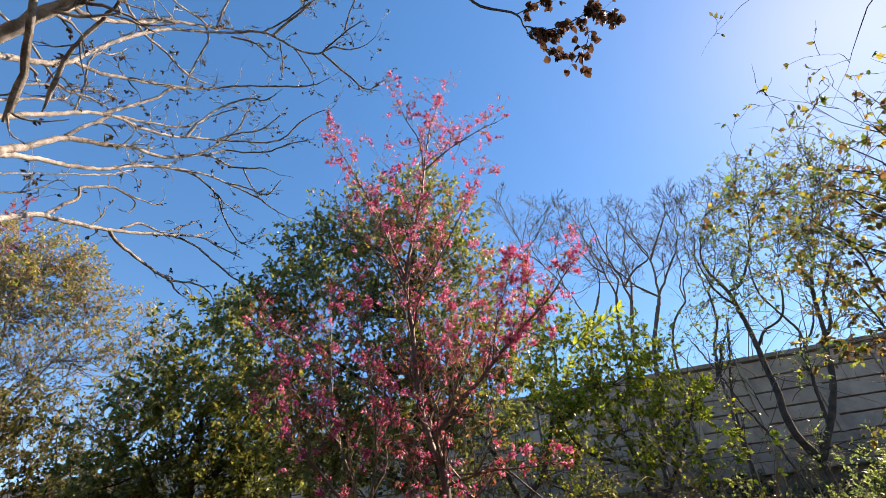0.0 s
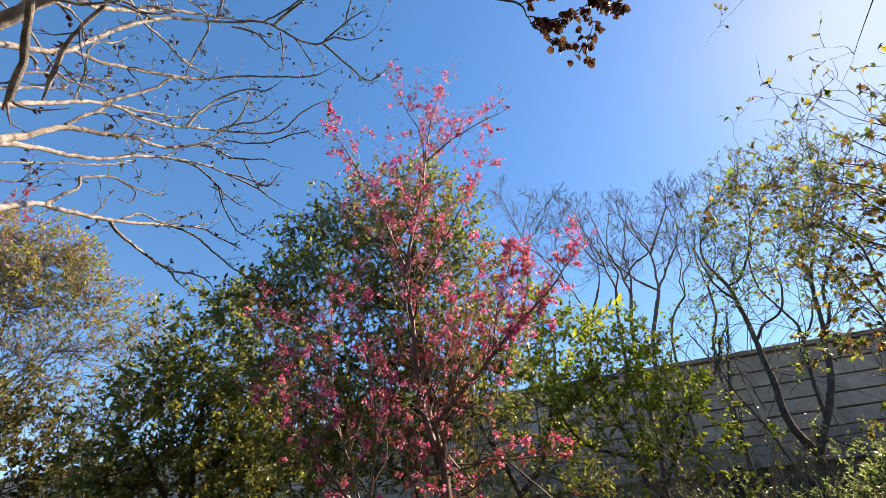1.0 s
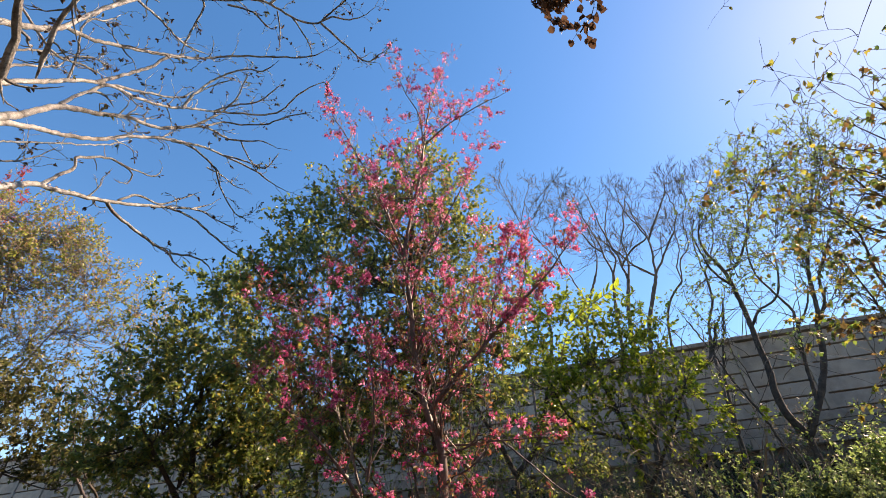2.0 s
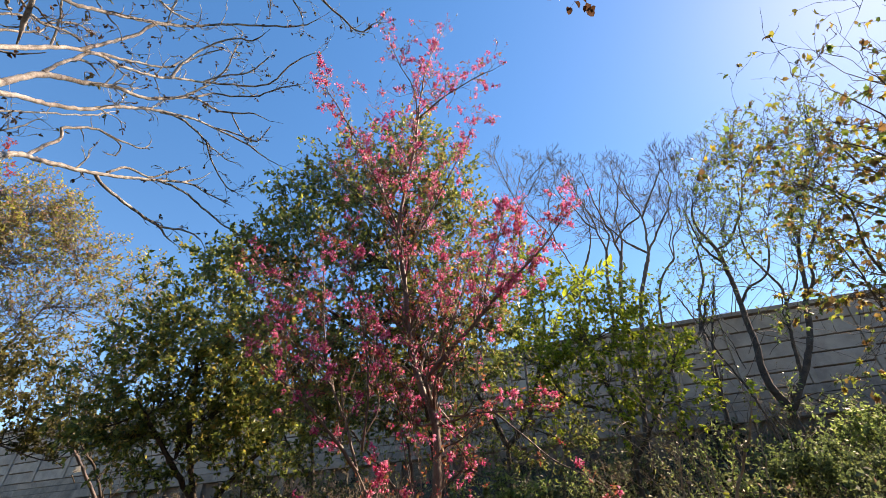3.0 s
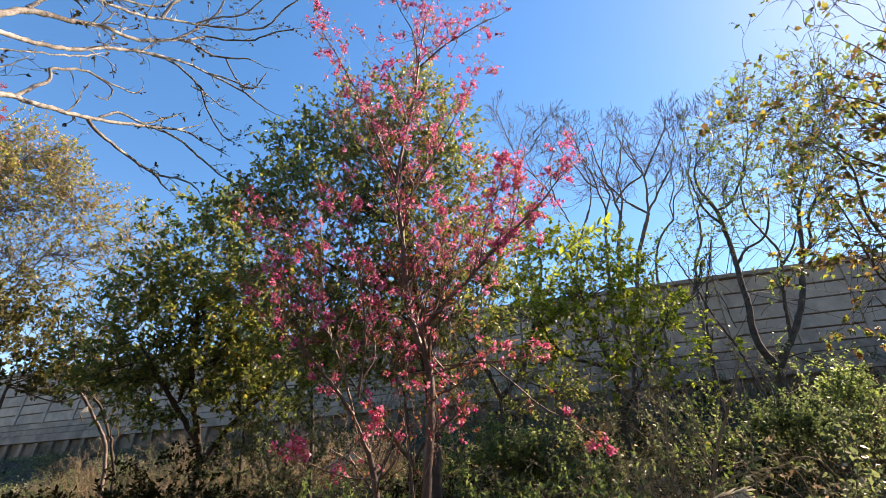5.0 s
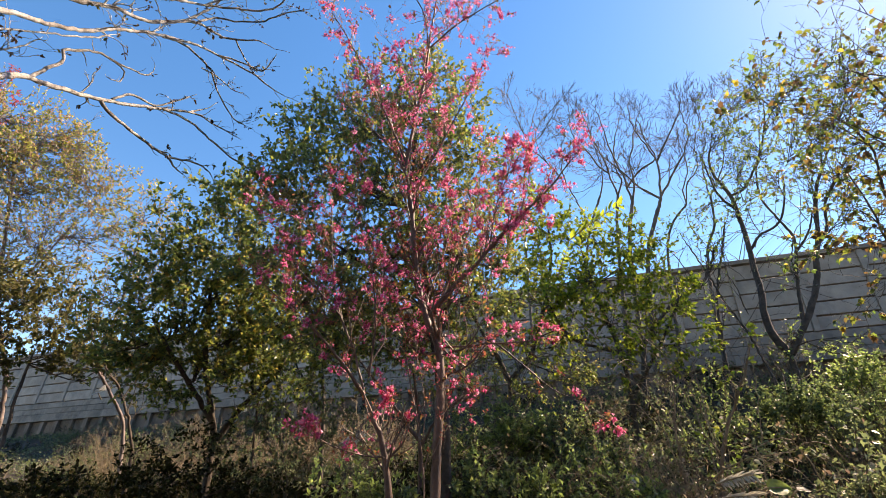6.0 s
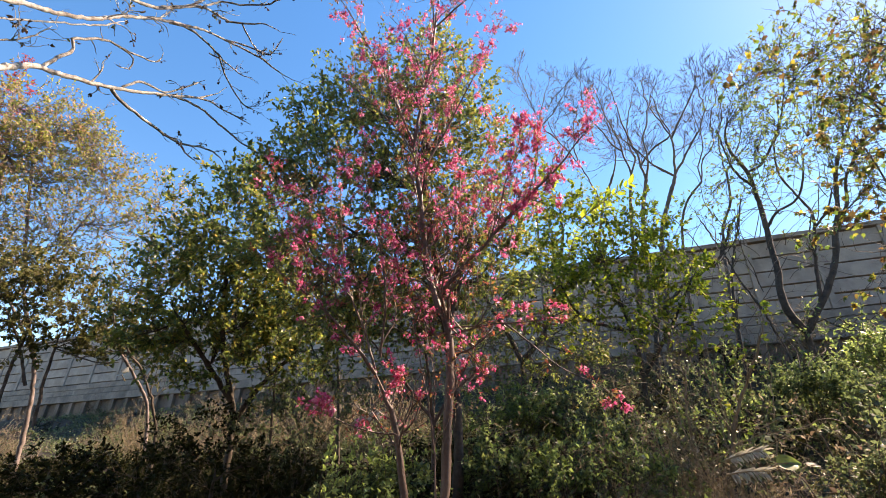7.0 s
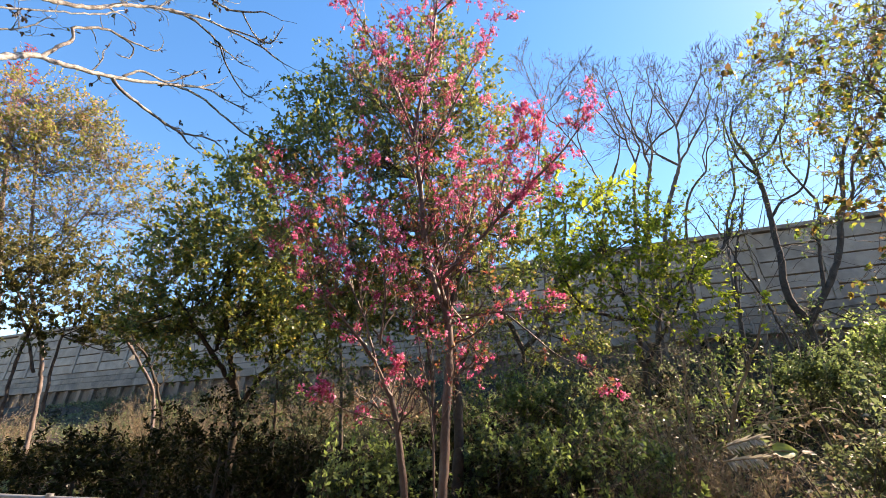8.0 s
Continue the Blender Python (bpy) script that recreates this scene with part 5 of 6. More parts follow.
    p, w = along(rng, [twig for twig in tips if rng.random() < 0.12], 2.6, 0.4)
    part("green_foliage", leaves("green_foliage", rng, p, w, 0.045, LEAF_OLIVE, 0.45, 0.5), root, "few thin green leaves", "stuff")


overhead()


# near tree with yellow lobed leaves, beside the path
def yellow_tree():
    rng = np.random.default_rng(51)
    base = (6.6, 1.9, ground_height(6.6, 1.9) - 0.03)
    root = thing("yellow_leaved_tree", base, "tree with lobed yellow, brown and green leaves", "tree")
    me, trunk, r = limb_mesh("trunk", [base, (6.5, 1.9, 1.5), (6.3, 2.0, 3.2), (6.2, 2.0, 5.0), (5.8, 1.9, 7.0)], 0.17, 0.06, BARK_DARK, root, rng, 12)
    part("trunk", me, root)
    tips, bare = [], []

    def limb(pts, r0, r1, count, length, join=None, full=True, level=2):
        if join is not None:
            pts = [trunk[int(join * (len(trunk) - 1))], *pts]
        wood = Wood()
        line, r = limb_line(pts, r0, r1, rng)
        wood.tube(local(root, line), r, 6)
        twig_out(wood, rng, line, r, int(count * (1.6 if full else 1)), length, level if full else 1, tips if full else bare, root, 0.02, 0.7, 0.25, (-0.3, 0, 0), 0.22, (2, 4), 0.5, 0.002)
        part("limb", wood.mesh("limb", BARK_DARK), root)

    limb([(3.68, 2.92, 3.44), (3.53, 2.80, 4.13), (3.37, 2.83, 4.46), (3.20, 2.87, 4.56), (3.03, 2.90, 4.65)], 0.024, 0.004, 20, 0.5, 0.6)
    limb([(3.55, 2.43, 4.06), (3.32, 2.42, 4.42), (3.17, 2.45, 4.63), (2.99, 2.50, 4.63)], 0.02, 0.004, 16, 0.5, 0.7)
    limb([(3.61, 3.01, 3.06), (3.50, 2.98, 3.28), (3.42, 2.92, 3.48), (3.39, 2.96, 4.07), (3.20, 3.02, 4.21)], 0.018, 0.004, 14, 0.45, 0.5)
    limb([(3.45, 2.90, 2.74), (3.23, 2.84, 2.92), (3.11, 2.83, 2.87)], 0.02, 0.005, 8, 0.4, 0.45)
    limb([(3.98, 3.04, 3.68), (3.78, 3.12, 4.02), (3.57, 3.21, 4.01), (3.42, 3.22, 3.96)], 0.017, 0.004, 14, 0.5, 0.55)
    limb([(4.04, 2.96, 4.12), (3.79, 2.96, 4.35), (3.60, 3.03, 4.26), (3.43, 3.07, 4.35)], 0.017, 0.004, 20, 0.5, 0.62)
    limb([(3.97, 3.21, 3.37), (3.80, 3.25, 3.71), (3.67, 3.25, 3.82), (3.56, 3.22, 3.74)], 0.02, 0.005, 6, 0.45, 0.5)
    limb([(3.01, 1.59, 3.84), (2.78, 1.59, 3.97), (2.55, 1.58, 4.07), (2.44, 1.57, 4.27), (2.35, 1.52, 4.40)], 0.014, 0.002, 12, 0.3, 0.8, False)
    limb([(3.12, 1.80, 3.73), (3.03, 1.94, 4.00), (2.94, 2.07, 4.22), (2.91, 2.12, 4.56), (2.88, 2.17, 4.76)], 0.014, 0.002, 12, 0.3, 0.7, False)
    limb([(2.55, 1.56, 3.43), (2.44, 1.52, 3.59), (2.31, 1.51, 3.74), (2.19, 1.53, 3.86), (2.11, 1.53, 3.92)], 0.016, 0.003, 16, 0.36, 0.72)
    limb([(2.43, 1.38, 3.53), (2.33, 1.35, 3.67), (2.24, 1.33, 3.77), (2.15, 1.33, 3.85)], 0.016, 0.003, 14, 0.36, 0.8)
    limb([(2.72, 1.74, 3.42), (2.59, 1.76, 3.58), (2.45, 1.81, 3.71), (2.30, 1.90, 3.79), (2.20, 2.07, 3.75)], 0.016, 0.003, 22, 0.36, 0.66)
    limb([(2.32, 1.24, 3.58), (2.23, 1.20, 3.70), (2.16, 1.15, 3.79)], 0.016, 0.003, 10, 0.36, 0.85)
    limb([(2.92, 1.98, 3.30), (2.78, 2.07, 3.41), (2.63, 2.11, 3.58), (2.51, 2.14, 3.69), (2.39, 2.20, 3.77)], 0.016, 0.003, 22, 0.36, 0.6)
    limb([(2.87, 2.09, 3.01), (2.77, 2.20, 3.04), (2.67, 2.32, 3.05), (2.61, 2.41, 3.00)], 0.016, 0.003, 14, 0.36, 0.5)
    limb([(2.71, 1.02, 4.18), (2.63, 0.97, 4.51), (2.54, 1.17, 4.36), (2.47, 1.31, 4.19), (2.39, 1.46, 4.04)], 0.016, 0.003, 10, 0.35, 0.95, False)
    limb([(2.45, 0.87, 4.55), (2.29, 1.00, 4.74), (2.16, 1.27, 5.00), (2.04, 1.44, 4.95), (1.95, 1.56, 4.84)], 0.01, 0.002, 8, 0.2, 0.97, False)
    p, w = along(rng, [twig for twig in tips if rng.random() < 0.55], 5.0, 0.3)
    part("foliage", leaves("foliage", rng, p, w, 0.04, LEAF_YELLOW, 0.55, 0.5, 0.9, LOBED, LOBED_FACES, 0.45, 2.2), root, "lobed yellow and brown leaves", "stuff")
    p, w = along(rng, bare, 2.0, 0.3)
    part("dry_foliage", leaves("dry_foliage", rng, p, w, 0.04, LEAF_OLIVE, 0.5, 0.5), root, "few small dry leaves", "stuff")


yellow_tree()


# limb with dry brown leaves right above the path
def brown_branch():
    rng = np.random.default_rng(61)
    base = (1.6, -3.6, 0.0)
    root = thing("dry_leaved_tree", base, "tree behind the path with dry brown leaves", "tree")
    top = (1.2, -2.6, 4.4)
    part("trunk", limb_mesh("trunk", [base, (1.55, -3.5, 1.6), (1.4, -3.2, 3.2), top], 0.12, 0.05, BARK_DARK, root, rng, 10)[0], root)
    tips = []
    me, line, r = limb_mesh("limb", [top, (0.9, -1.7, 4.55), (0.5, -0.6, 4.3), (0.11, 1.21, 5.82), (0.28, 1.22, 4.79), (0.41, 1.18, 4.59), (0.50, 1.14, 4.43), (0.53, 1.13, 4.17), (0.60, 1.09, 3.88), (0.68, 1.05, 3.69)], 0.03, 0.003, BARK_DARK, root, rng, 7, 0.002, step=0.05)
    part("limb", me, root)
    for pts, n in (([(0.53, 1.13, 4.25), (0.60, 1.06, 4.05), (0.69, 0.98, 3.96), (0.78, 0.91, 3.93), (0.85, 0.85, 3.72)], 34), ([(0.68, 1.05, 3.69), (0.73, 1.01, 3.76), (0.77, 0.99, 3.88)], 7), ([(0.50, 1.14, 4.43), (0.62, 1.09, 4.47), (0.73, 1.02, 4.42)], 12), ([(0.53, 1.13, 4.17), (0.60, 1.09, 3.88), (0.68, 1.05, 3.69)], 8)):
        wood = Wood()
        line, r = limb_line(pts, 0.004, 0.0015, rng, 0.002, step=0.05)
        wood.tube(local(root, line), r, 5)
        twig_out(wood, rng, line, r, n, 0.07, 0, tips, root, -0.05, 0.8, 0.1, (0, 0, -0.2), thick=0.5, least=0.001)
        part("twig", wood.mesh("twig", BARK_DARK), root)
    p, w = along(rng, tips, 6.0, 0.2)
    part("foliage", leaves("foliage", rng, p, w, 0.035, LEAF_BROWN, 0.85, 0.5, 0.9, LEAF, LEAF_FACES, 0.35, 2.6), root, "curled dry brown leaves", "stuff")


brown_branch()


# ---- undergrowth on the bank ----
def shrub(label, seed, size, height, stems, foliage, leaf, per, bark, width=0.5, droop=0.2, level=2, lift=0.1):
    rng = np.random.default_rng(seed)
    root = thing("shrub", (0, 0, 0), label, "shrub", "shrubs on the bank")
    tips = []
    for _ in range(stems):
        wood = Wood()
        a = rng.uniform(0, 2 * np.pi)
        d = np.array((np.cos(a) * size, np.sin(a) * size, height * rng.uniform(0.7, 1.5)))
        branch(wood, rng, (np.cos(a) * 0.1 * size, np.sin(a) * 0.1 * size, -0.05), d, np.linalg.norm(d) * rng.uniform(0.5, 0.8), 0.011, level, tips, lift, kids=(2, 5), least=0.002)
        part("stem", wood.mesh("stem", bark), root)
    p, w = along(rng, tips, per)
    part("foliage", leaves("foliage", rng, p, w, leaf, foliage, width, droop, shape=SMALL, faces=SMALL_FACES), root, kind="stuff")
    return root


def undergrowth():
    rng = np.random.default_rng(71)
    kinds = [shrub("low dark green leafy shrub on the bank", 81, 0.9, 0.55, 9, LEAF_IVY, 0.075, 8, BARK_DARK),
             shrub("fresh green broad-leaved shrub on the bank", 82, 0.8, 0.6, 8, LEAF_FRESH, 0.07, 9, BARK_DARK),
             shrub("tangled dry brown stems and withered grass", 83, 0.9, 0.7, 16, LEAF_STRAW, 0.10, 8, STEM_TAN, 0.12, 0.1),
             shrub("olive leafy shrub with dry stems", 84, 0.9, 0.8, 9, LEAF_OLIVE, 0.07, 8, STEM_TAN),
             shrub("dark ivy tangle on the bank", 85, 1.0, 0.3, 12, LEAF_IVY, 0.085, 7, BARK_DARK, 0.8, 0.3),
             shrub("low green shrub with shade put into its near-black leaf colour", 86, 0.9, 0.5, 10, LEAF_SHADED, 0.085, 8, BARK_DARK)]
    used = set()
    for _ in range(330):
        u, s = rng.uniform(4.2, 17.0), rng.uniform(-13, 24)
        x, y = u * ACROSS[0] + s * ALONG[0], u * ACROSS[1] + s * ALONG[1]
        if abs(x) > 1.05 * y + 2 or (x * x + y * y) < (6.6 if x > 0.8 else 5.6) ** 2:
            continue
        if s > 5 and u > 9.5:
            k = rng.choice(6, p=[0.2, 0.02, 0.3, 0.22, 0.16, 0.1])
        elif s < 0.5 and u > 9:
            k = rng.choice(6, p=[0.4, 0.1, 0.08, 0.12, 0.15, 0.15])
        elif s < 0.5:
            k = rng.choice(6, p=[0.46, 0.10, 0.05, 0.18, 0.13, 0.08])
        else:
            # Nearly all near-black shrubs: the shade here comes from their leaf colour.
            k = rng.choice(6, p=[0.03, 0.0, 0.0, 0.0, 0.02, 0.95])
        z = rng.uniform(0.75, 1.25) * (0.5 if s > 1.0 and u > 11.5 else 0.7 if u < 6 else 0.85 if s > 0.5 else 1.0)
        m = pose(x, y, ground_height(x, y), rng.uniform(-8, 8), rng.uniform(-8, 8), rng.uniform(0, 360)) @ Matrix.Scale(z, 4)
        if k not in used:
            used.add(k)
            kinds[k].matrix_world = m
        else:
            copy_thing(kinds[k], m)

    # More shade-coloured shrubs, added to darken the lower left bank.
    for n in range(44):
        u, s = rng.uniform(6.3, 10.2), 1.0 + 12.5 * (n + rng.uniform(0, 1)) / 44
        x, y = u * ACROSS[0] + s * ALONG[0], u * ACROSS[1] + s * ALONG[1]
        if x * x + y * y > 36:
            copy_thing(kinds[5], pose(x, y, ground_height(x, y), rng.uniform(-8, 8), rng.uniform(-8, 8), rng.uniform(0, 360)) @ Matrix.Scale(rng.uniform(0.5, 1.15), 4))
    for n in range(64):
        u, s = rng.uniform(11.4, 13.4), -9.5 + 27 * (n + rng.uniform(0, 1)) / 64
        x, y = u * ACROSS[0] + s * ALONG[0], u * ACROSS[1] + s * ALONG[1]
        k = rng.choice(6, p=[0.22, 0.02, 0.2, 0.36, 0.2, 0.0]) if s > 4 else rng.choice(6, p=[0.36, 0.24, 0.08, 0.22, 0.1, 0.0])
        copy_thing(kinds[k], pose(x, y, ground_height(x, y), rng.uniform(-8, 8), rng.uniform(-8, 8), rng.uniform(0, 360)) @ Matrix.Scale(rng.uniform(0.7, 1.0) if s > 2 else rng.uniform(0.8, 1.1), 4))

    for x, y, z, k in ((8.71, 10.04, 3.92) + (1,), (9.28, 9.80, 4.06) + (1,), (7.98, 9.09, 2.99) + (0,), (8.75, 9.20, 3.35) + (1,), (7.11, 10.74, 3.20) + (4,), (7.45, 10.03, 2.99) + (5,), (-0.88, 5.85, 1.02) + (1,), (-0.69, 6.18, 1.06) + (1,), (0.75, 6.80, 1.12) + (1,), (1.34, 6.82, 1.20) + (3,), (2.02, 7.59, 1.71) + (0,), (1.84, 8.25, 2.06) + (0,), (2.59, 7.95, 2.06) + (0,), (2.54, 7.23, 1.49) + (1,), (1.13, 7.36, 1.46) + (0,), (1.85, 6.81, 1.15) + (1,), (2.94, 7.51, 1.88) + (1,), (-0.55, 6.60, 1.29) + (1,), (2.16, 6.62, 1.23) + (1,), (2.71, 6.53, 1.31) + (1,), (3.11, 6.24, 1.21) + (2,), (3.63, 6.08, 1.23) + (2,), (2.33, 6.35, 1.13) + (2,)):
        copy_thing(kinds[k], pose(x, y, ground_height(x, y), 0, 0, 70 * k + 40 * x) @ Matrix.Scale(0.5 if k == 2 else 1.3 if k and z > 3 else 0.9, 4))


undergrowth()


# rail by the path
def handrail():
    a, b = Vector((-2.95, 4.24, 1.15)), Vector((-4.49, 4.48, 1.15))
    way = (a - b).normalized()
    root = thing("handrail", (a.x, a.y, ground_height(a.x, a.y)), "grey galvanised metal rail beside the path", "railing")
    end = a + way * 0.6
    w = Wood()
    w.tube(local(root, [b - way * 6, a, end]), [0.024, 0.024, 0.024], 12)
    part("top_rail", w.mesh("top_rail", RAIL), root)
    for k in range(6):
        p = a - way * 2.0 * k
        w = Wood()
        w.tube(local(root, [(p.x, p.y, ground_height(p.x, p.y) - 0.05), (p.x, p.y, p.z + 0.04)]), [0.028, 0.028], 12)
        part("post", w.mesh("post", RAIL), root)


handrail()


# ---- ground cover ----
def ground_cover():
    rng = np.random.default_rng(91)

    def scatter(count, reach, high):
        u, t = rng.uniform(3.4, 17.4, count), rng.uniform(-14, 27, count)
        x, y = u * ACROSS[0] + t * ALONG[0], u * ACROSS[1] + t * ALONG[1]
        keep = [i for i in range(count) if abs(x[i]) < 1.1 * y[i] + 2 and noise.noise((x[i] * reach, y[i] * reach, high)) > -0.15]
        x, y = x[keep], y[keep]
        z = np.array([ground_height(a, b) for a, b in zip(x, y)])
        return np.stack([x, y, z], -1)

    p = scatter(120000, 0.6, 5.0)
    p[:, 2] += np.abs(rng.normal(0, 0.10, len(p)))
    # Ivy on the lower left bank takes a leaf colour darkened for shade.
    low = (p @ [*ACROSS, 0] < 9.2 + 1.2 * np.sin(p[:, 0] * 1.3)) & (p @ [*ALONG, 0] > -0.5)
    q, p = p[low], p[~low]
    tagged(new("ground_ivy", leaves("ground_ivy", rng, q, rng.normal(0, 1, q.shape), 0.062, LEAF_SHADED, 0.8, 0.1, 0.6, SMALL, SMALL_FACES)), "ivy on the lower bank, its leaf colour darkened for shade", "ivy", kind="stuff")
    tagged(new("ground_ivy", leaves("ground_ivy", rng, p, rng.normal(0, 1, p.shape), 0.062, LEAF_IVY, 0.8, 0.1, 0.6, SMALL, SMALL_FACES)), "low dark ivy covering the bank", "ivy", kind="stuff")
    p = scatter(30000, 0.4, 9.0)
    p[:, 2] += 0.012
    tagged(new("leaf_litter", leaves("leaf_litter", rng, p, rng.normal(0, 1, p.shape) * [1, 1, 0.15], 0.07, LEAF_BROWN, 0.6, 0.0, 0.25, SMALL, SMALL_FACES)), "fallen brown leaves strewn over the bank", "leaf litter", kind="stuff")


ground_cover()


# ---- single stems, fronds and fallen pieces on the bank ----
def stick(name, label, pts, r0, r1, seed, twigs, length, foliage=None, leaf=0.06, per=3, bark=STEM_TAN, lift=0.1):
    rng = np.random.default_rng(seed)
    base = foot(pts[0])
    root = thing(name, base, label, "sapling" if name == "sapling" else "stem")
    wood, tips = Wood(), []
    line, r = limb_line([base, *pts[1:]], r0, r1, rng, 0.01, 0.05)
    wood.tube(local(root, line), r, 7)
    twig_out(wood, rng, line, r, twigs, length, 1, tips, root, lift, 0.6, 0.35, (0, 0, 0.2), 0.18, (2, 4), 0.5, 0.002)
    part("stem", wood.mesh("stem", bark), root)
    if foliage:
        p, w = along(rng, tips, per, 0.3)
        part("foliage", leaves("foliage", rng, p, w, leaf, foliage, 0.6, 0.4), root, kind="stuff")


stick("sapling", "thin pale sapling with a few bright yellow leaves", [(3.97, 7.04, 0.86), (4.13, 6.95, 1.75), (4.27, 6.86, 2.33), (4.50, 6.72, 2.86), (4.65, 6.49, 3.30), (4.69, 6.34, 3.67)], 0.034, 0.01, 101, 12, 0.5, LEAF_LIME, 0.075, 3)
stick("sapling", "thin tan stem among the shrubs", [(3.48, 6.84, 0.87), (3.55, 6.81, 1.73), (3.59, 6.79, 2.46), (3.69, 6.73, 3.25)], 0.026, 0.008, 102, 8, 0.5, LEAF_STRAW, 0.06, 2)
stick("sapling", "slim dark stem leaning before the barrier", [(7.67, 11.62, 4.52), (7.88, 11.54, 5.77), (8.02, 11.49, 6.73), (8.44, 11.33, 8.08), (8.74, 11.21, 9.18)], 0.045, 0.02, 103, 9, 0.6, LEAF_FRESH, 0.08, 2, BARK_DARK)
stick("sapling", "slim dark stem slanting across the barrier", [(8.90, 11.10, 4.20), (8.46, 11.32, 5.38), (8.27, 11.39, 5.97), (8.09, 11.46, 6.56), (7.88, 11.54, 7.44), (7.59, 11.65, 8.41), (7.42, 11.72, 9.02)], 0.038, 0.014, 106, 10, 0.6, LEAF_FRESH, 0.08, 2, BARK_DARK)
stick("sapling", "leaning dark limb with sparse leaves before the barrier", [(5.70, 12.30, 4.20), (6.10, 12.20, 5.50), (6.46, 12.09, 5.99), (6.88, 11.93, 6.44), (7.50, 11.69, 6.88), (7.91, 11.53, 7.26), (8.26, 11.40, 8.11)], 0.075, 0.03, 107, 26, 0.8, LEAF_LIME, 0.09, 3, BARK_DARK)
stick("sapling", "slim dark stem with a few leaves", [(-2.78, 9.18, 2.00), (-2.97, 9.12, 3.00), (-3.05, 8.99, 4.07), (-3.16, 8.84, 5.10)], 0.03, 0.012, 104, 10, 0.6, LEAF_DARK, 0.08, 5, BARK_DARK)
stick("sapling", "crooked thin stem in the dry grass", [(-5.06, 9.74, 1.87), (-5.29, 9.61, 2.37), (-5.66, 9.40, 3.19), (-6.16, 8.95, 3.97), (-6.37, 8.67, 4.81)], 0.035, 0.012, 105, 12, 0.7, LEAF_OLIVE, 0.07, 4, BARK_DARK)
# long arching dry whips
for n, pts in enumerate(([(4.42, 7.24, 2.38), (4.08, 7.32, 3.18), (3.58, 7.46, 3.91), (2.98, 7.60, 4.39), (2.56, 7.65, 4.45)],
                         [(4.71, 7.29, 2.08), (4.20, 7.37, 3.24), (3.59, 7.57, 4.24), (2.96, 7.72, 5.15)],
                         [(4.59, 7.60, 2.59), (4.47, 7.56, 3.86), (4.24, 7.58, 5.13), (4.02, 7.57, 5.70)],
                         [(3.94, 7.28, 2.37), (3.50, 7.38, 3.05), (2.98, 7.50, 3.51), (2.46, 7.57, 3.66)],
                         [(5.66, 6.85, 2.22), (5.27, 6.91, 2.37), (4.76, 7.03, 2.25), (4.31, 7.07, 1.98)],
                         [(5.98, 6.32, 2.46), (5.43, 6.53, 2.29), (4.90, 6.69, 2.15), (4.37, 6.80, 1.93)],
                         [(3.39, 6.66, 1.20), (3.71, 6.49, 1.79), (4.24, 6.17, 2.09), (4.66, 5.86, 2.14)],
                         [(5.05, 7.55, 3.13), (5.37, 7.33, 4.02), (5.14, 7.37, 4.74), (4.79, 7.48, 5.55)])):
    stick("whip", "long thin arching dry stem", pts, 0.011, 0.004, 120 + n, 4, 0.35, LEAF_STRAW, 0.05, 1.0)


def tangle(label, middle, spread, count, lean, length, r0, seed, bark, foliage, leaf, per):
    """Thin dry climbers: arching stems that hang together."""
    rng = np.random.default_rng(seed)
    middle = np.array(middle)
    base = foot(middle)
    root = thing("dry_climber", base, label, "climber")
    tips = []
    for _ in range(count):
        start = middle + rng.normal(0, 1, 3) * spread
        start[2] = max(start[2], ground_height(start[0], start[1]) + 0.1)
        wood = Wood()
        way = np.array(lean) + rng.normal(0, 0.45, 3)
        pts = shoot(wood, rng, local(root, start), way, length * rng.uniform(0.6, 1.3), r0 * rng.uniform(0.6, 1.2), -0.10, 0.13, 11, 4, 0.0015)
        for k in range(3, 11, 2):
            tips.append(shoot(wood, rng, pts[k], rng.normal(0, 0.7, 3) + way * 0.5, rng.uniform(0.12, 0.35), 0.0025, 0.0, 0.2, 4, 3))
        part("stem", wood.mesh("stem", bark), root)
    p, w = along(rng, tips, per, 0.3)
    part("foliage", leaves("foliage", rng, p, w, leaf, foliage, 0.5, 0.5), root, kind="stuff")


tangle("dry tan climber stems hanging over the leafy tree", (4.30, 8.22, 3.34), (0.7, 0.5, 0.45), 34, (-0.8, -0.1, 0.75), 1.7, 0.007, 171, STEM_TAN, LEAF_OLIVE, 0.05, 1.0)
tangle("fine grey twigs tangled behind the cherry", (1.19, 7.35, 3.24), (0.45, 0.4, 0.3), 26, (0.2, 0.0, 0.5), 1.1, 0.006, 172, BARK_GREY, LEAF_OLIVE, 0.04, 0.6)
tangle("thin dark stems tangled beside the leaning saplings", (5.33, 7.84, 3.19), (0.6, 0.5, 0.35), 20, (0.2, 0.0, 0.8), 1.4, 0.007, 173, BARK_GREY, LEAF_OLIVE, 0.05, 1.5)
tangle("dry brown stems tangled low on the bank", (3.75, 6.59, 1.73), (1.0, 0.4, 0.2), 44, (0.3, 0.0, 0.6), 0.9, 0.006, 174, STEM_TAN, LEAF_STRAW, 0.06, 2.0)

tangle("dry tan stems among the green bushes", (2.44, 6.63, 1.69), (0.9, 0.4, 0.2), 30, (0.1, 0.0, 0.7), 0.8, 0.005, 175, STEM_TAN, LEAF_STRAW, 0.05, 2.0)

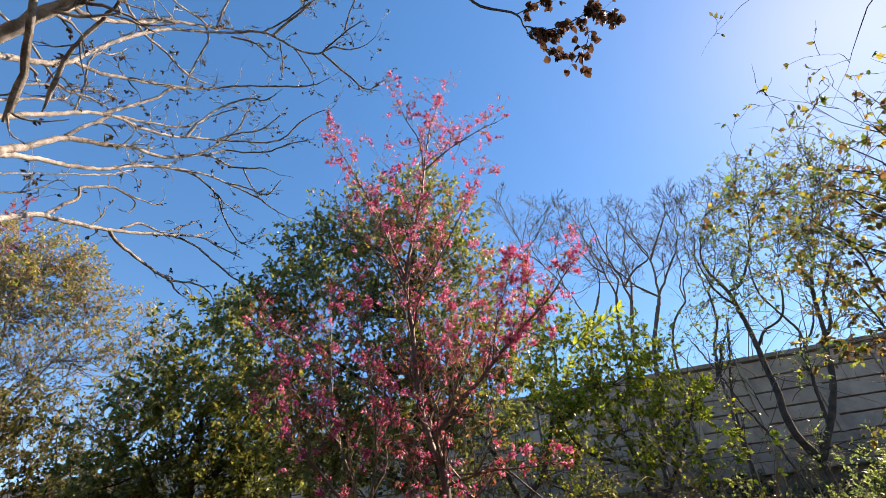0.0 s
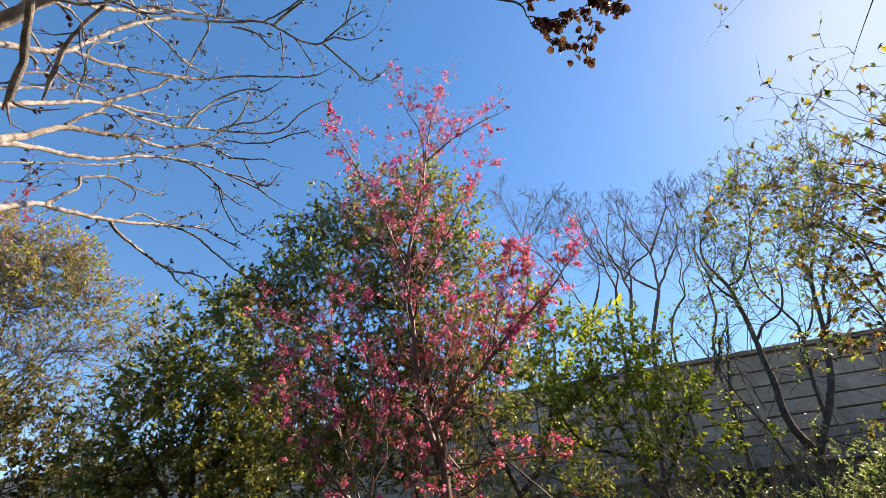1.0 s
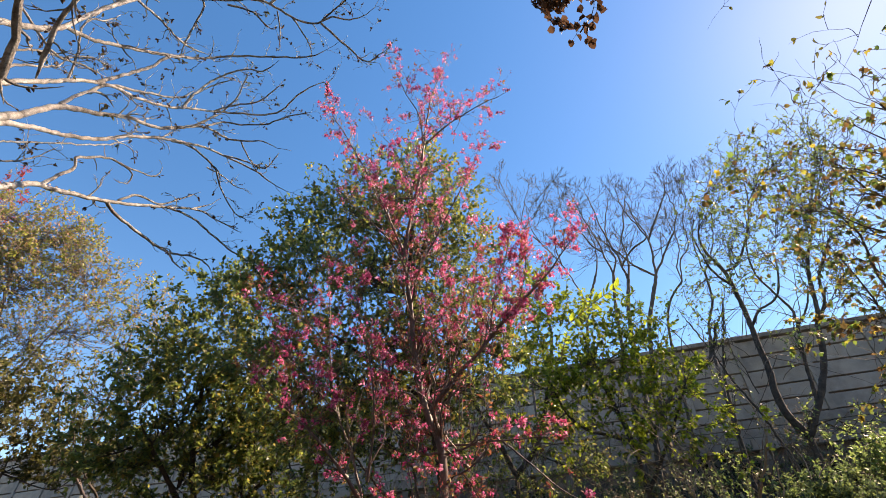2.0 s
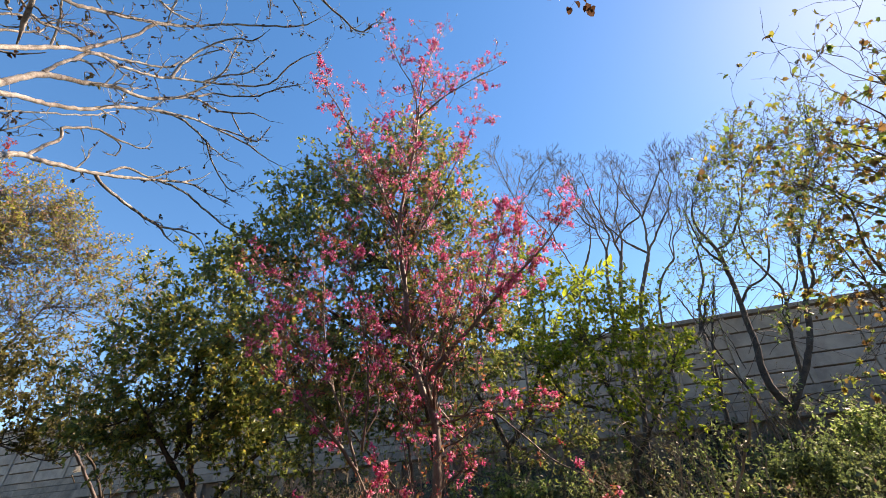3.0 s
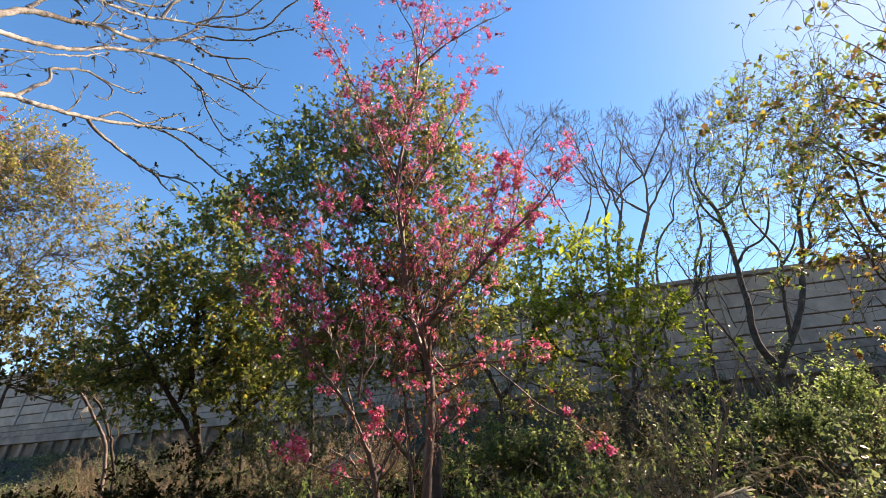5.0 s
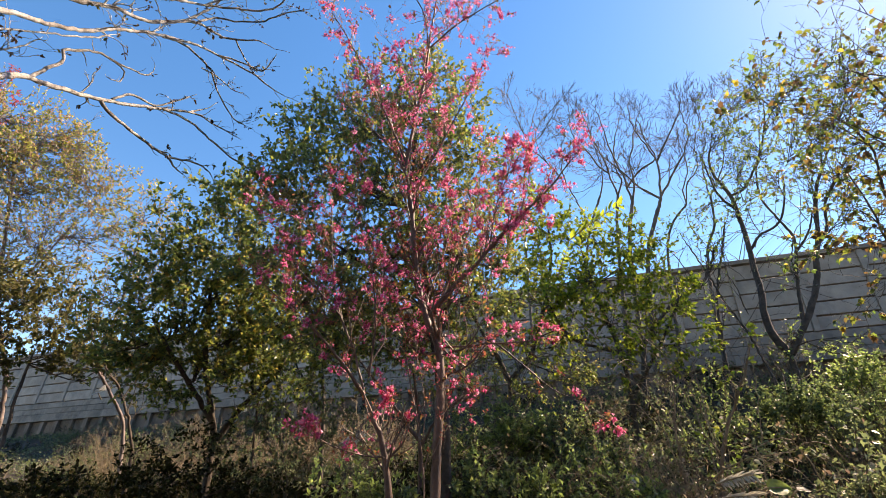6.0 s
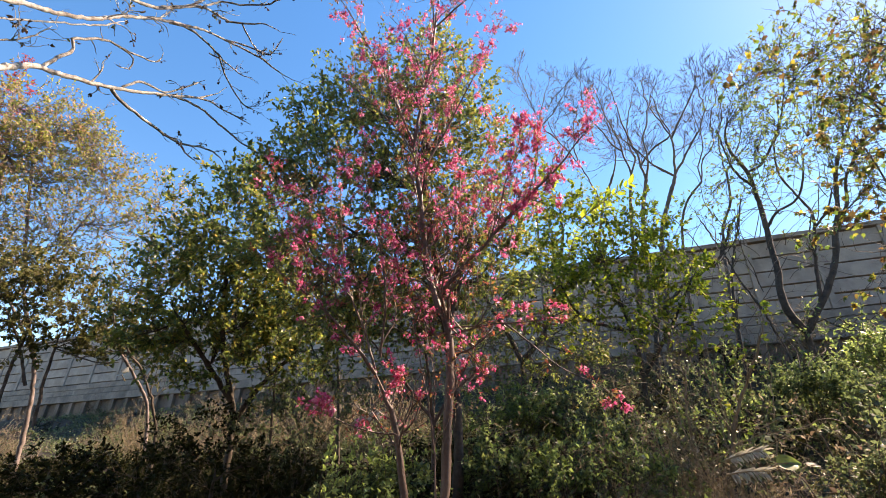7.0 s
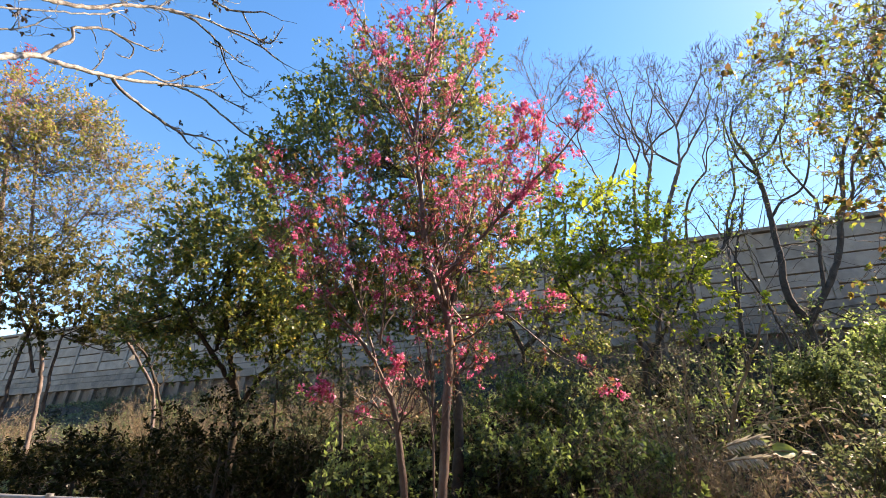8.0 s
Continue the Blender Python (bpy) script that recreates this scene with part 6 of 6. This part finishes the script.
tangle("dark fine twigs hanging before the barrier", (2.63, 9.29, 3.98), (0.9, 0.5, 0.45), 44, (0.1, 0.0, 0.5), 1.5, 0.009, 176, BARK_GREY, LEAF_OLIVE, 0.07, 2.5)
tangle("brown twigs and withered leaves before the barrier", (1.04, 8.38, 3.69), (0.5, 0.4, 0.35), 30, (-0.1, 0.0, 0.5), 1.2, 0.008, 177, BARK_GREY, LEAF_BROWN, 0.06, 2.0)
tangle("thin bare grey twigs crossing before the barrier", (6.69, 10.07, 6.44), (0.9, 0.5, 0.5), 34, (0.2, 0.0, 0.9), 2.2, 0.011, 178, BARK_GREY, LEAF_FRESH, 0.07, 0.8)
tangle("fine bare twigs about the forked tree", (8.30, 9.69, 7.41), (1.0, 0.5, 0.7), 30, (0.1, 0.0, 0.9), 2.2, 0.011, 179, BARK_GREY, LEAF_FRESH, 0.07, 0.8)


def frond(label, base, way, length, material, seed, leaflets=26, wide=0.2, sag=0.5, broad=0.16, face=(-0.2, -0.8, 0.6)):
    """A feathery frond lying on the shrubs: a rib with narrow leaflets on both sides."""
    rng = np.random.default_rng(seed)
    root = thing("palm_frond", base, label, "palm frond")
    d = unit(np.array(way))
    t = np.linspace(0, 1, 12)
    line = t[:, None] * d * length + np.array([0, 0, 1.0]) * (0.25 * length * t - sag * length * t * t)[:, None]
    w = Wood()
    w.tube(line, np.linspace(0.012, 0.003, 12), 5)
    rib = part("rib", w.mesh("rib", STEM_TAN), root)
    s = np.repeat(np.linspace(0.12, 1, leaflets), 2) * 11
    i = np.minimum(s.astype(int), 10)
    p = line[i] + (s - i)[:, None] * (line[i + 1] - line[i])
    side = unit(np.cross(d, face))
    ways = d * 0.7 + side * np.where(np.arange(len(s)) % 2, 1, -1)[:, None] * 0.8
    for k in range(len(p)):
        part("leaflet", leaves("leaflet", rng, p[k:k + 1], ways[k:k + 1], wide * length, material, broad, 0.25, 0.12), rib)
    return root


frond("dry whitish palm frond fallen on the shrubs", (3.15, 5.41, 1.72), (0.66, -0.71, 0.09), 0.36, FROND_DRY, 141, 26, 0.30, 0.10)
frond("dry whitish palm frond fallen on the shrubs", (3.09, 5.34, 1.58), (0.68, -0.72, -0.04), 0.36, FROND_DRY, 142, 26, 0.30, 0.10)
frond("dry whitish frond in the dark undergrowth", (-1.01, 6.35, 2.06), (0.91, 0.09, 0.35), 0.35, FROND_DRY, 143, 20, 0.30, 0.20)
frond("bright green feathery frond at the tree's top", (2.38, 6.96, 5.44), (0.65, -0.69, 0.19), 1.02, LEAF_LIME, 144, 13, 0.15, 0.12, 0.5, (-0.3, -0.85, -0.1))
frond("bright green feathery frond at the tree's top", (2.26, 7.16, 4.91), (0.22, -0.63, 0.69), 0.55, LEAF_LIME, 145, 10, 0.18, 0.20, 0.5, (-0.3, -0.85, -0.1))


def big_leaf(label, at, way, size, material, seed, face=(-0.2, -0.8, 0.55)):
    """One broad leaf with a raised rib and wavy edge on a stalk."""
    rng = np.random.default_rng(seed)
    root = thing("broad_leaf", at, label, "leaf")
    d = unit(np.array(way))
    side = unit(np.cross(d, face))
    up = np.cross(side, d)
    rows, cols = 9, 7
    v = []
    for a in np.linspace(0, 1, rows):
        half = size * 0.42 * math.sin(math.pi * (0.06 + 0.9 * a) ** 0.75)
        for b in np.linspace(-1, 1, cols):
            v.append(d * size * a + side * half * b + up * size * (0.10 * abs(b) - 0.22 * a * a + 0.03 * math.sin(9 * a + 5 * b)))
    i = (np.arange(rows - 1)[:, None] * cols + np.arange(cols - 1)[None]).ravel()
    part("blade", mesh_of("blade", np.array(v), [np.stack([i, i + 1, i + cols + 1, i + cols], -1)], material, True), root)
    w = Wood()
    w.tube([d * size * 0.9 - up * size * 0.17, d * size * 0.4, d * 0.0, -d * size * 0.5 - up * size * 0.5], [0.002, 0.006, 0.008, 0.009], 5)
    part("stalk", w.mesh("stalk", STEM_TAN), root)


big_leaf("large bright green leaf catching the sun", (3.54, 5.17, 1.69), (0.9, -0.3, 0.08), 0.22, LEAF_FRESH, 151, (-0.25, -0.75, 0.5))
big_leaf("pale withered leaf beside the dry fronds", (3.62, 4.87, 1.67), (0.9, -0.3, 0.05), 0.11, FROND_DRY, 152, (-0.1, -0.45, 0.9))
big_leaf("pale withered leaf caught in the shrubs", (3.10, 7.45, 1.90), (0.6, -0.3, -0.4), 0.2, FROND_DRY, 153)
big_leaf("pale withered leaf caught in a forked stem", (-3.44, 9.38, 2.90), (0.7, -0.5, 0.1), 0.3, FROND_DRY, 154)
big_leaf("pale withered leaf hanging in the thin tree", (-5.73, 8.88, 3.09), (0.6, -0.6, 0.1), 0.3, FROND_DRY, 155)
